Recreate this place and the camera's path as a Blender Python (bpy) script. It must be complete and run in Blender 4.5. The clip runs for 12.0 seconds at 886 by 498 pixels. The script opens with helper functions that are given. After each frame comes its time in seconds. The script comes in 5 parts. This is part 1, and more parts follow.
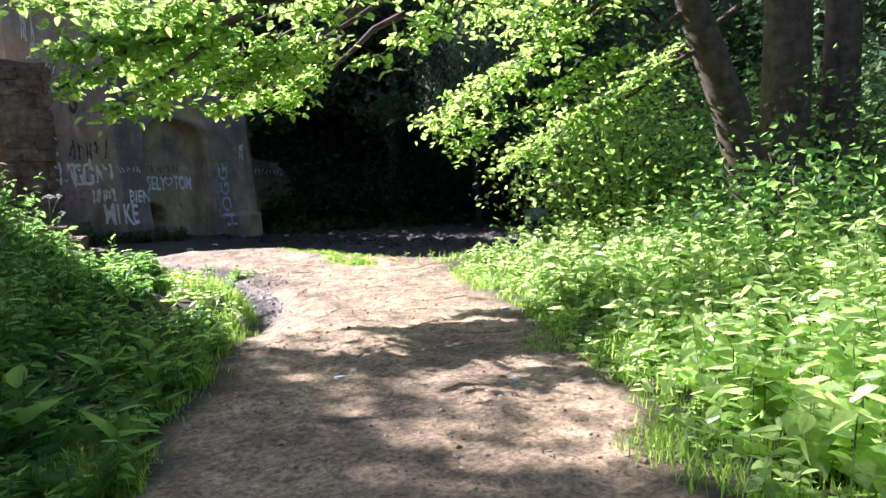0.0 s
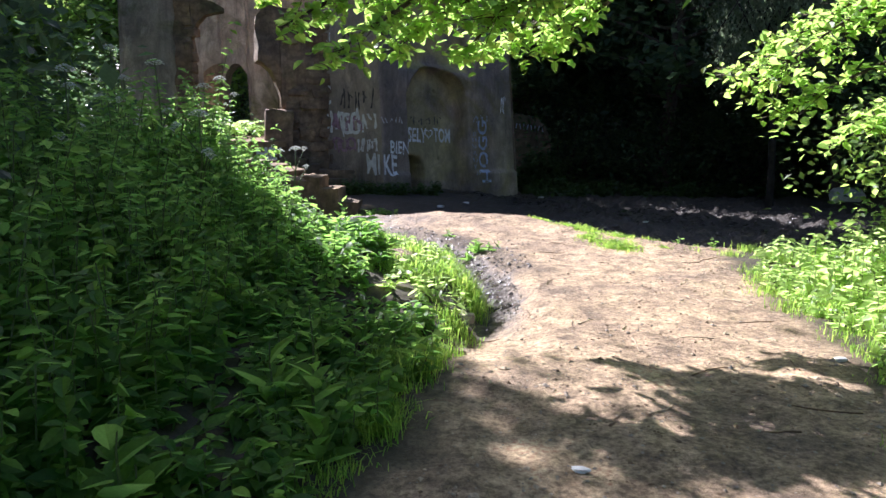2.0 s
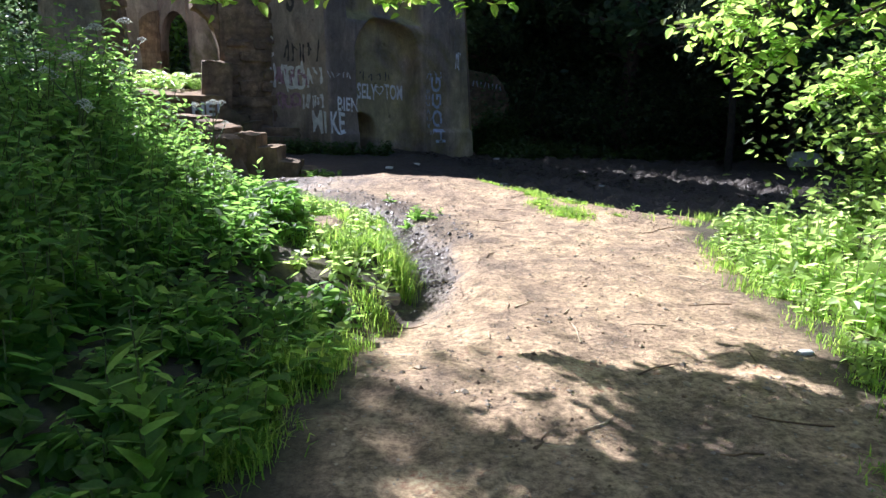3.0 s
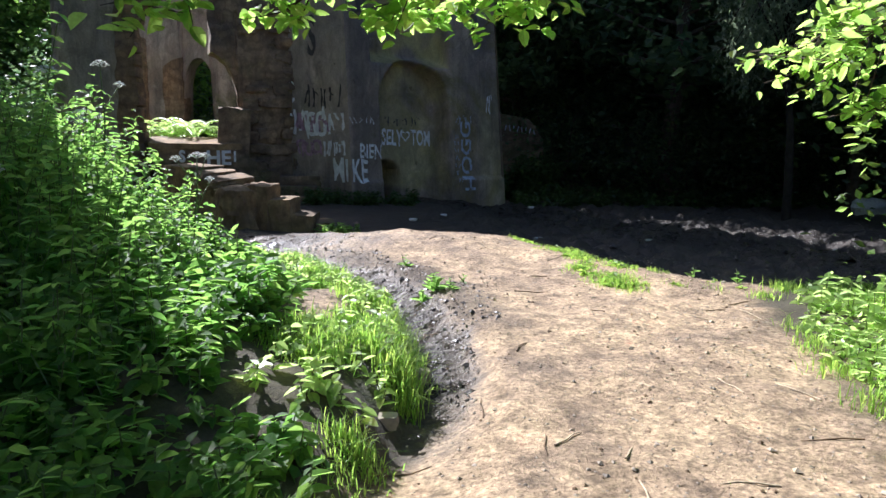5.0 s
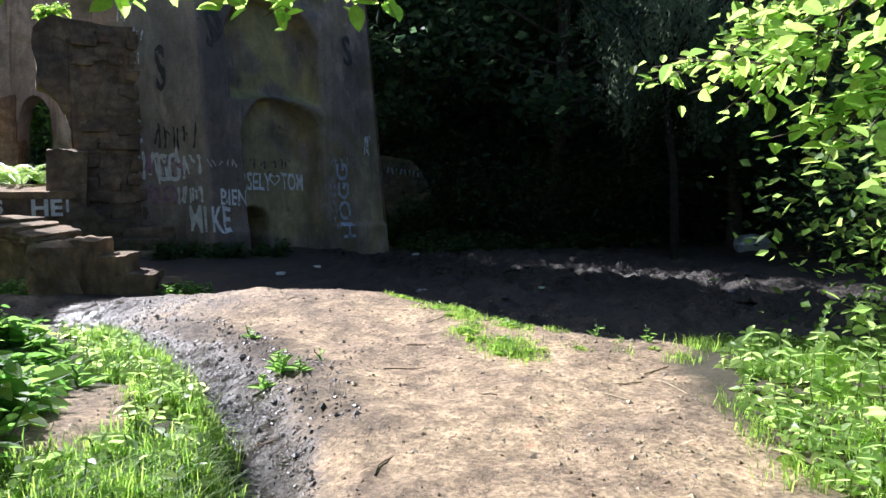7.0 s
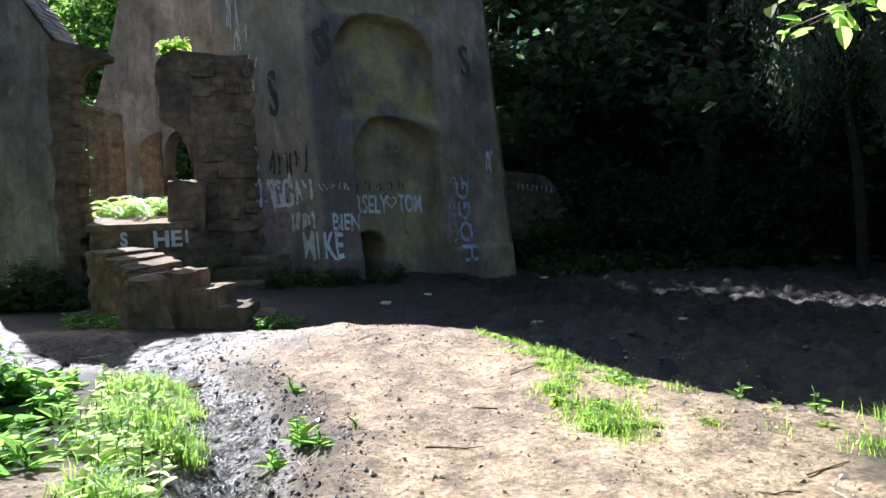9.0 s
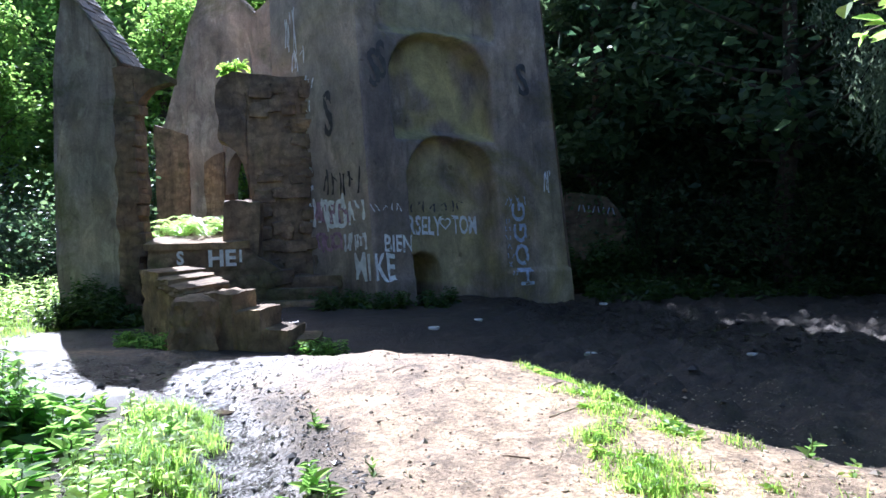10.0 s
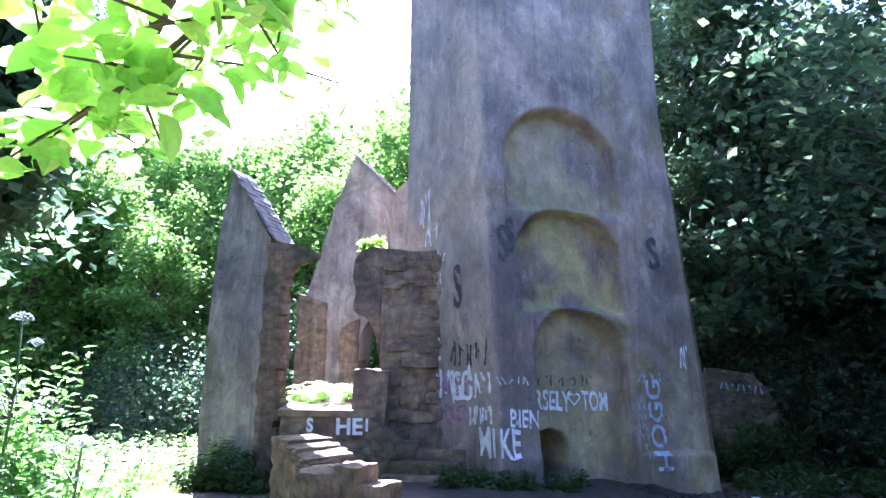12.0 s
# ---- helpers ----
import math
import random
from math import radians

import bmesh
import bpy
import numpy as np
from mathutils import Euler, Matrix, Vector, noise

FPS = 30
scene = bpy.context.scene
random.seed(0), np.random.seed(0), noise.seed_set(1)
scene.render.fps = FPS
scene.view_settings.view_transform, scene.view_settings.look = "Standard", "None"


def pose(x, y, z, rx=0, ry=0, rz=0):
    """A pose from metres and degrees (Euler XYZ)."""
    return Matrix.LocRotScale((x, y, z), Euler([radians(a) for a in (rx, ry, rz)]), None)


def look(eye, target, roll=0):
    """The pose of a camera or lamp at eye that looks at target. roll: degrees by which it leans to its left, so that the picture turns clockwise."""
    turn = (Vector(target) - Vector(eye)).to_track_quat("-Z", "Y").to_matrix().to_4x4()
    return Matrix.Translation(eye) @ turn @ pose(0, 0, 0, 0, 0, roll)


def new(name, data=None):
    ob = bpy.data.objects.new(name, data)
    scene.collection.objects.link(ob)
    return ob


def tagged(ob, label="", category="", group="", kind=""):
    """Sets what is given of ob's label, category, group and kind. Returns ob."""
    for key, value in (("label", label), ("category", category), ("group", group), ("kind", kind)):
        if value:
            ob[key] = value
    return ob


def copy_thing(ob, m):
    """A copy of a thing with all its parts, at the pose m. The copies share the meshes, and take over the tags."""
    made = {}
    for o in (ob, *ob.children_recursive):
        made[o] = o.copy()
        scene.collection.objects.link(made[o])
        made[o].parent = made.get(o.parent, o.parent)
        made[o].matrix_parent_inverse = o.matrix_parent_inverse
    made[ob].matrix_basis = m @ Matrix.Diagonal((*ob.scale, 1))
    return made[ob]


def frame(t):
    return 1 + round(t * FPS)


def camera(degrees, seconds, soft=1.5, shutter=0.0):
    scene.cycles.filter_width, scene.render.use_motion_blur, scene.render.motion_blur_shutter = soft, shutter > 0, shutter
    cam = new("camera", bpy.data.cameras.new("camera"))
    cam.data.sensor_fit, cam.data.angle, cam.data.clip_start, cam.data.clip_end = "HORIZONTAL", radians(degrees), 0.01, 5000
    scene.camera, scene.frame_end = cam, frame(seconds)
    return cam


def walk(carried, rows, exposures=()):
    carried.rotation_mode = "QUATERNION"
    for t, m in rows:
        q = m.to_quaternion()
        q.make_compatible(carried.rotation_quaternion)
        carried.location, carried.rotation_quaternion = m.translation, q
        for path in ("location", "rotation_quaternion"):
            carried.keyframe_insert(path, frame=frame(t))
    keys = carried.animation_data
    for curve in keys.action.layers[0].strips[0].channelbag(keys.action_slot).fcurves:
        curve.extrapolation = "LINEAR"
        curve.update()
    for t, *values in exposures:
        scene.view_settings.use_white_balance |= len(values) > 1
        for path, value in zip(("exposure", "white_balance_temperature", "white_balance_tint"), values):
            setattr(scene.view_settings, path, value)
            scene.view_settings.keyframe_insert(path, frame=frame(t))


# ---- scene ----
cam = camera(66.4, 12.0)
PATH = [
    (0, (-2.1, 3.464, 1.153), (-1.342, 5.303, 0.952), -2.4),
    (0.5, (-1.982, 3.837, 1.186), (-1.436, 5.755, 1.027), -2.0),
    (1, (-1.801, 4.207, 1.225), (-1.411, 6.16, 1.038), -1.1),
    (1.5, (-1.794, 4.602, 1.237), (-1.608, 6.581, 1.014), -0.2),
    (2, (-1.765, 4.935, 1.258), (-1.734, 6.909, 0.941), 0.4),
    (2.5, (-1.611, 5.253, 1.233), (-1.493, 7.205, 0.813), 1.1),
    (4.5, (-1.338, 6.475, 1.247), (-1.179, 8.419, 0.808), 1.4),
    (5, (-1.294, 6.737, 1.293), (-1.256, 8.712, 0.981), 0.7),
    (5.5, (-1.246, 6.962, 1.309), (-1.355, 8.954, 1.168), 0.6),
    (6, (-1.234, 7.302, 1.268), (-1.455, 9.289, 1.209), -0.3),
    (6.5, (-1.074, 7.653, 1.26), (-0.896, 9.644, 1.18), 0.2),
    (7, (-0.946, 7.975, 1.251), (-0.596, 9.936, 1.07), -0.2),
    (7.5, (-0.89, 8.311, 1.281), (-0.593, 10.284, 1.137), -0.6),
    (9.5, (-0.076, 9.348, 1.212), (-0.292, 11.334, 1.118), -2.5),
    (10, (-0.049, 9.495, 1.259), (-0.344, 11.472, 1.208), -1.9),
    (10.5, (-0.059, 9.528, 1.288), (-0.471, 11.485, 1.3), -1.1),
    (11, (-0.015, 9.509, 1.348), (-0.536, 11.426, 1.584), -0.3),
    (11.5, (-0.017, 9.487, 1.381), (-0.632, 11.358, 1.733), 0.1),
    (12, (-0.007, 9.502, 1.395), (-0.648, 11.346, 1.829), 0.2),
]
EXPOSURES = [(0, 1.62, 5800, 24), (1.0, 1.45, 5850, 24), (2.5, 1.38, 5800, 20), (4.5, 1.18, 5750, 17), (7.5, 1.15, 5700, 16), (9.5, 1.6, 5500, 15), (10.0, 1.78, 5250, 18), (10.5, 2.0, 5000, 20), (11.0, 2.3, 4800, 22), (11.5, 2.5, 5200, 29), (12.0, 3.1, 4950, 33)]
SKY_STRENGTH, SUN_STRENGTH = 0.08, 5.0
walk(cam, [(t, look(eye, target, roll)) for t, eye, target, roll in PATH], EXPOSURES)

# ---- world, sun ----
SUN_DIR = Vector((-0.615, 0.79, 0.81)).normalized()     # towards the sun
world = bpy.data.worlds.new("sky")
world.use_nodes = True
scene.world = world
wn = world.node_tree
sky = wn.nodes.new("ShaderNodeTexSky")
sky.sky_type, sky.sun_disc = "NISHITA", False
sky.sun_elevation = math.asin(SUN_DIR.z)
sky.sun_rotation = math.atan2(SUN_DIR.x, SUN_DIR.y)
sky.air_density, sky.dust_density = 1.0, 2.0
wn.links.new(sky.outputs[0], wn.nodes["Background"].inputs[0])
wn.nodes["Background"].inputs[1].default_value = SKY_STRENGTH
sun = new("sun", bpy.data.lights.new("sun", "SUN"))
sun.data.energy, sun.data.angle, sun.data.color = SUN_STRENGTH, radians(0.55), (1.0, 0.96, 0.90)
sun.matrix_world = look(SUN_DIR * 40, (0, 0, 0))


# ---- small tools ----
def noise1(x, y, z, scale, seed=0.0):
    return noise.noise(Vector((x * scale + seed, y * scale - seed * 0.7, z * scale + seed * 0.3)))


def smooth(a, b, v):
    t = min(1.0, max(0.0, (v - a) / (b - a)))
    return t * t * (3 - 2 * t)


def np_mesh(name, verts, faces, material=None, flat=True):
    """A mesh from arrays: verts (n, 3), faces (m, 3 or 4)."""
    verts, faces = np.asarray(verts, np.float32), np.asarray(faces, np.int32)
    me = bpy.data.meshes.new(name)
    k = faces.shape[1]
    me.vertices.add(len(verts))
    me.vertices.foreach_set("co", verts.ravel())
    me.loops.add(faces.size)
    me.loops.foreach_set("vertex_index", faces.ravel())
    me.polygons.add(len(faces))
    me.polygons.foreach_set("loop_start", np.arange(0, faces.size, k, dtype=np.int32))
    me.polygons.foreach_set("use_smooth", np.full(len(faces), not flat))
    me.update(calc_edges=True)
    me.validate()
    if material:
        me.materials.append(material)
    return me


def part(name, me, parent, label=""):
    ob = new(name, me)
    ob.parent = parent
    return tagged(ob, label)


def part_bm(name, bm, material, parent, label=""):
    me = bpy.data.meshes.new(name)
    bm.to_mesh(me)
    bm.free()
    me.materials.append(material)
    return part(name, me, parent, label)


def thing(name, label, category, at=(0, 0, 0), group="", kind=""):
    ob = new(name)
    ob.location = at
    return tagged(ob, label, category, group, kind)


# ---- materials ----
def node_mat(name):
    m = bpy.data.materials.new(name)
    m.use_nodes = True
    return m, m.node_tree, m.node_tree.nodes["Principled BSDF"]


def ramp(nt, fac, stops):
    r = nt.nodes.new("ShaderNodeValToRGB")
    while len(r.color_ramp.elements) < len(stops):
        r.color_ramp.elements.new(0.5)
    for e, (p, c) in zip(r.color_ramp.elements, stops):
        e.position, e.color = p, (*c, 1)
    nt.links.new(fac, r.inputs[0])
    return r.outputs[0]


def tex_noise(nt, scale, detail=6, rough=0.6, stretch=None, distort=0.0):
    n = nt.nodes.new("ShaderNodeTexNoise")
    n.inputs["Scale"].default_value, n.inputs["Detail"].default_value = scale, detail
    n.inputs["Roughness"].default_value, n.inputs["Distortion"].default_value = rough, distort
    geo = nt.nodes.new("ShaderNodeNewGeometry")
    if stretch:
        mp = nt.nodes.new("ShaderNodeMapping")
        mp.inputs["Scale"].default_value = stretch
        nt.links.new(geo.outputs["Position"], mp.inputs["Vector"])
        nt.links.new(mp.outputs[0], n.inputs["Vector"])
    else:
        nt.links.new(geo.outputs["Position"], n.inputs["Vector"])
    return n.outputs[0]


def mix(nt, fac, a, b, mode="MIX"):
    m = nt.nodes.new("ShaderNodeMix")
    m.data_type, m.blend_type = "RGBA", mode
    for sock, v in ((m.inputs[0], fac), (m.inputs[6], a), (m.inputs[7], b)):
        if isinstance(v, (int, float)):
            sock.default_value = v
        elif isinstance(v, tuple):
            sock.default_value = (*v, 1)
        else:
            nt.links.new(v, sock)
    return m.outputs[2]


def bump(nt, bsdf, height, strength=0.4, dist=0.02):
    b = nt.nodes.new("ShaderNodeBump")
    b.inputs["Strength"].default_value, b.inputs["Distance"].default_value = strength, dist
    nt.links.new(height, b.inputs["Height"])
    nt.links.new(b.outputs[0], bsdf.inputs["Normal"])


def wall_material(name, light, dark, moss, warm, stones=0.0, stain_shade=False):
    """Old lime render over stone: blotches, streaks that run down, moss and grit."""
    m, nt, b = node_mat(name)
    blot = tex_noise(nt, 0.8, 8, 0.65)
    c = ramp(nt, blot, [(0.3, dark), (0.5, light), (0.72, warm)])
    streak = ramp(nt, tex_noise(nt, 1.0, 6, 0.6, (3.2, 3.2, 0.22)), [(0.42, (0, 0, 0)), (0.62, (1, 1, 1))])
    c = mix(nt, streak, c, mix(nt, 0.5, c, dark))
    lime = ramp(nt, tex_noise(nt, 1.9, 8, 0.7, (1, 1, 0.55), 0.5), [(0.54, (0, 0, 0)), (0.60, (1, 1, 1))])
    c = mix(nt, lime, c, mix(nt, 0.38, c, tuple(min(0.6, q * 1.6) for q in light)))
    runs = ramp(nt, tex_noise(nt, 1.0, 7, 0.7, (7.0, 7.0, 0.5)), [(0.56, (0, 0, 0)), (0.68, (1, 1, 1))])
    c = mix(nt, runs, c, mix(nt, 0.45, c, tuple(q * 0.4 for q in dark)))
    mossy = ramp(nt, tex_noise(nt, 0.55, 7, 0.7, distort=0.6), [(0.52, (0, 0, 0)), (0.66, (1, 1, 1))])
    c = mix(nt, mossy, c, moss)
    if stones:
        vo = nt.nodes.new("ShaderNodeTexVoronoi")
        vo.inputs["Scale"].default_value = stones
        geo = nt.nodes.new("ShaderNodeNewGeometry")
        mp = nt.nodes.new("ShaderNodeMapping")
        mp.inputs["Scale"].default_value = (1, 1, 1.7)
        nt.links.new(geo.outputs["Position"], mp.inputs["Vector"])
        warp = mix(nt, 0.5, mp.outputs[0], tex_noise(nt, 3.0, 5), "ADD")
        nt.links.new(warp, vo.inputs["Vector"])
        tone = nt.nodes.new("ShaderNodeSeparateColor")
        nt.links.new(vo.outputs["Color"], tone.inputs[0])
        c = mix(nt, 0.5, c, ramp(nt, tone.outputs[0], [(0.0, (0.3, 0.28, 0.26)), (1.0, (0.7, 0.68, 0.62))]), "OVERLAY")
        joint = ramp(nt, vo.outputs["Distance"], [(0.35, (1, 1, 1)), (0.62, (0.35, 0.33, 0.3))])
        c = mix(nt, 0.4, c, joint, "MULTIPLY")
    if stain_shade:
        at = nt.nodes.new("ShaderNodeAttribute")
        at.attribute_name = "stain_shade"
        sp = nt.nodes.new("ShaderNodeSeparateColor")
        nt.links.new(at.outputs["Color"], sp.inputs[0])
        # red: damp streaks, and the shade painted into the deep bottom hole
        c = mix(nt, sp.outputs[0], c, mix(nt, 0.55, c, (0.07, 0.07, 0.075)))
        c = mix(nt, sp.outputs[1], c, mix(nt, 0.8, c, (0.46, 0.41, 0.18)))
        c = mix(nt, sp.outputs[2], c, mix(nt, 0.5, c, (0.46, 0.42, 0.38)))
    c = mix(nt, 0.62, c, ramp(nt, tex_noise(nt, 3.6, 8, 0.7, (1, 1, 0.6), 0.8), [(0.34, (0.30, 0.30, 0.30)), (0.64, (0.68, 0.66, 0.62))]), "OVERLAY")
    broad = tex_noise(nt, 0.42, 5, 0.55, (1, 1, 0.7), 1.2)
    c = mix(nt, 0.7, c, ramp(nt, broad, [(0.34, (0.27, 0.27, 0.29)), (0.66, (0.74, 0.69, 0.62))]), "OVERLAY")
    pits = ramp(nt, tex_noise(nt, 5.5, 3, 0.5), [(0.70, (1, 1, 1)), (0.76, (0.35, 0.33, 0.3))])
    c = mix(nt, 0.6, c, pits, "MULTIPLY")
    grit = tex_noise(nt, 26, 8, 0.75)
    c = mix(nt, 0.4, c, ramp(nt, grit, [(0.35, (0.3, 0.3, 0.3)), (0.65, (0.7, 0.7, 0.7))]), "OVERLAY")
    nt.links.new(c, b.inputs["Base Color"])
    b.inputs["Roughness"].default_value = 0.92
    bump(nt, b, grit, 0.55, 0.03)
    return m


TOWER = wall_material("tower_render", (0.365, 0.305, 0.265), (0.18, 0.152, 0.14), (0.24, 0.20, 0.10), (0.42, 0.325, 0.245), stain_shade=True)
RUIN = wall_material("ruin_render", (0.40, 0.355, 0.325), (0.20, 0.178, 0.165), (0.14, 0.155, 0.08), (0.40, 0.33, 0.29))
RUBBLE = wall_material("rubble_stone", (0.27, 0.205, 0.15), (0.14, 0.112, 0.09), (0.11, 0.115, 0.055), (0.36, 0.235, 0.145), 4.2)
BLOCK = wall_material("sandstone_block", (0.30, 0.225, 0.145), (0.17, 0.125, 0.085), (0.15, 0.14, 0.07), (0.40, 0.27, 0.15), 3.0)
SLATE = wall_material("slate_coping", (0.30, 0.30, 0.30), (0.16, 0.16, 0.16), (0.2, 0.2, 0.14), (0.38, 0.36, 0.33))


def ground_material():
    m, nt, b = node_mat("trodden_earth")
    at = nt.nodes.new("ShaderNodeAttribute")
    at.attribute_name = "soil"
    sep = nt.nodes.new("ShaderNodeSeparateColor")
    nt.links.new(at.outputs["Color"], sep.inputs[0])
    fine, mid, big = tex_noise(nt, 30, 9, 0.75), tex_noise(nt, 6, 7, 0.65), tex_noise(nt, 1.1, 6, 0.6)
    path = ramp(nt, big, [(0.30, (0.20, 0.148, 0.103)), (0.46, (0.37, 0.268, 0.168)), (0.64, (0.53, 0.395, 0.24))])
    path = mix(nt, 0.8, path, ramp(nt, mid, [(0.34, (0.2, 0.19, 0.18)), (0.62, (0.7, 0.7, 0.7))]), "OVERLAY")
    path = mix(nt, 0.8, path, ramp(nt, fine, [(0.38, (0.15, 0.14, 0.13)), (0.62, (0.75, 0.75, 0.75))]), "OVERLAY")
    crumbs = ramp(nt, tex_noise(nt, 15, 5, 0.6, distort=0.8), [(0.60, (0, 0, 0)), (0.67, (1, 1, 1))])
    path = mix(nt, crumbs, path, mix(nt, 0.6, path, (0.10, 0.074, 0.052)))
    # wet mud, taken near black so that it also carries the hollow's shade
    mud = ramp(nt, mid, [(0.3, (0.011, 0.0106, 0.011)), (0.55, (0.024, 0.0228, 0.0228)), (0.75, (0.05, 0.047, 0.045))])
    soil = ramp(nt, fine, [(0.3, (0.035, 0.028, 0.018)), (0.7, (0.10, 0.085, 0.05))])
    c = mix(nt, sep.outputs[0], soil, path)
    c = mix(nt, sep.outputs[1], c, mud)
    nt.links.new(c, b.inputs["Base Color"])
    wet = ramp(nt, mid, [(0.40, (1, 1, 1)), (0.58, (0, 0, 0))])
    wetter = mix(nt, sep.outputs[2], (0.9, 0.9, 0.9), mix(nt, wet, (0.5, 0.5, 0.5), (0.17, 0.17, 0.17)))
    nt.links.new(wetter, b.inputs["Roughness"])
    bump(nt, b, mix(nt, 0.25, mix(nt, 0.5, mid, fine), tex_noise(nt, 75, 4, 0.7)), 0.75, 0.05)
    rough = nt.nodes.new("ShaderNodeBump")
    rough.inputs["Distance"].default_value = 0.09
    nt.links.new(sep.outputs[2], rough.inputs["Strength"])
    nt.links.new(tex_noise(nt, 17, 5, 0.6), rough.inputs["Height"])
    nt.links.new(b.inputs["Normal"].links[0].from_socket, rough.inputs["Normal"])
    nt.links.new(rough.outputs[0], b.inputs["Normal"])
    return m


GROUND = ground_material()


def leaf_material(name, a, b_, gloss=0.45, through_=0.5):
    m, nt, b = node_mat(name)
    geo = nt.nodes.new("ShaderNodeNewGeometry")
    col = ramp(nt, geo.outputs["Random Per Island"], [(0.0, a), (1.0, b_)])
    col = mix(nt, 0.35, col, ramp(nt, tex_noise(nt, 60, 3), [(0.3, (0.3, 0.3, 0.3)), (0.7, (0.7, 0.7, 0.7))]), "OVERLAY")
    nt.links.new(col, b.inputs["Base Color"])
    b.inputs["Roughness"].default_value = gloss
    b.inputs["Specular IOR Level"].default_value = 0.35
    tr = nt.nodes.new("ShaderNodeBsdfTranslucent")
    hsv = nt.nodes.new("ShaderNodeHueSaturation")
    hsv.inputs["Hue"].default_value, hsv.inputs["Saturation"].default_value, hsv.inputs["Value"].default_value = 0.487, 1.02, 5.6
    nt.links.new(col, hsv.inputs["Color"])
    nt.links.new(hsv.outputs[0], tr.inputs["Color"])
    sh = nt.nodes.new("ShaderNodeMixShader")
    sh.inputs[0].default_value = through_
    nt.links.new(b.outputs[0], sh.inputs[1])
    nt.links.new(tr.outputs[0], sh.inputs[2])
    nt.links.new(sh.outputs[0], nt.nodes["Material Output"].inputs["Surface"])
    return m


BEECH = leaf_material("broad_leaf", (0.07, 0.128, 0.03), (0.118, 0.172, 0.043), 0.4, 0.68)
NETTLE = leaf_material("nettle_leaf", (0.04, 0.10, 0.022), (0.095, 0.165, 0.038), 0.55, 0.5)
GRASS = leaf_material("grass_blade", (0.05, 0.115, 0.018), (0.145, 0.205, 0.042), 0.5, 0.52)
WEEDLEAF = leaf_material("pale_weed_leaf", (0.09, 0.15, 0.042), (0.20, 0.26, 0.095), 0.34, 0.5)
# wood foliage in two copies: this one carries the wood's shade in its colour
SHADELEAF = leaf_material("wood_leaf", (0.022, 0.046, 0.024), (0.068, 0.105, 0.043), 0.45, 0.38)
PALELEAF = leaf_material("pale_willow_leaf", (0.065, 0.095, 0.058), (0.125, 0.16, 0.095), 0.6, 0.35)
# the brighter copy, with sunlight put into the leaf colour
SUNLEAF = leaf_material("sunny_wood_leaf", (0.035, 0.078, 0.016), (0.085, 0.135, 0.032), 0.5, 0.62)
IVY = leaf_material("ivy_leaf", (0.02, 0.05, 0.012), (0.05, 0.09, 0.02), 0.35, 0.2)


def plain(name, colour, rough=0.7, vary=0.35, scale=12):
    m, nt, b = node_mat(name)
    n = tex_noise(nt, scale, 6)
    c = ramp(nt, n, [(0.3, tuple(v * (1 - vary) for v in colour)), (0.7, tuple(min(1, v * (1 + vary)) for v in colour))])
    nt.links.new(c, b.inputs["Base Color"])
    b.inputs["Roughness"].default_value = rough
    bump(nt, b, n, 0.3, 0.01)
    return m


BARK = plain("bark", (0.10, 0.075, 0.055), 0.9, 0.6, 9)
# bark again, darkened to put the willow's shade into its colour
SHADEBARK = plain("dark_bark", (0.03, 0.024, 0.018), 0.95, 0.5, 9)
STEM = plain("green_stem", (0.10, 0.14, 0.04), 0.6)
PETAL = plain("white_petal", (0.75, 0.76, 0.70), 0.7, 0.15)
STONE = plain("field_stone", (0.33, 0.28, 0.22), 0.9, 0.4)
LITTER = plain("pale_litter", (0.70, 0.70, 0.68), 0.5, 0.2, 20)
GROUND_CLOD = plain("wet_mud", (0.055, 0.046, 0.038), 0.45, 0.4)
DEADLEAF = plain("dead_leaf", (0.17, 0.11, 0.06), 0.8, 0.5)
CHIP = plain("pale_wood_chip", (0.50, 0.40, 0.27), 0.85, 0.4, 20)
PAINT_WHITE = plain("white_spray_paint", (0.82, 0.82, 0.84), 0.7, 0.25, 9)
PAINT_PINK = plain("pink_spray_paint", (0.40, 0.25, 0.33), 0.7, 0.6, 9)
PAINT_DARK = plain("black_spray_paint", (0.075, 0.072, 0.07), 0.8, 0.4, 9)
PAINT_BLUE = plain("pale_blue_spray_paint", (0.45, 0.5, 0.62), 0.7, 0.4, 9)
WATER, _nt, _b = node_mat("puddle_water")
_b.inputs["Base Color"].default_value, _b.inputs["Roughness"].default_value = (0.10, 0.08, 0.055, 1), 0.05
bump(_nt, _b, tex_noise(_nt, 9, 3), 0.08, 0.01)

# ---- ground ----
XL = ([2, 6.4, 7.1, 8.8, 9.6, 10.6, 12, 13.5, 15, 16, 18], [-2.7, -2.24, -2.06, -1.62, -1.42, -1.28, -1.5, -2.1, -2.9, -5.2, -7])
XR = ([2, 5.4, 6.3, 7.9, 9, 10.7, 12.3, 13.2, 14, 16], [-1.0, -0.34, 0.04, 0.5, 0.86, 1.1, 1.56, 2.3, 3.0, 4.0])
CREST = ([-6, -2.7, -1.9, -0.85, -0.33, 0.25, 1.0, 1.6, 3, 6, 12], [16.6, 15.9, 15.9, 15.6, 15.3, 14.5, 13.35, 12.75, 12.3, 12, 12])
GULLY = ([9.2, 10.6, 11.5, 12.7, 13.7, 15.0, 15.8], [-1.45, -1.3, -1.34, -1.62, -2.1, -3.0, -4.2])


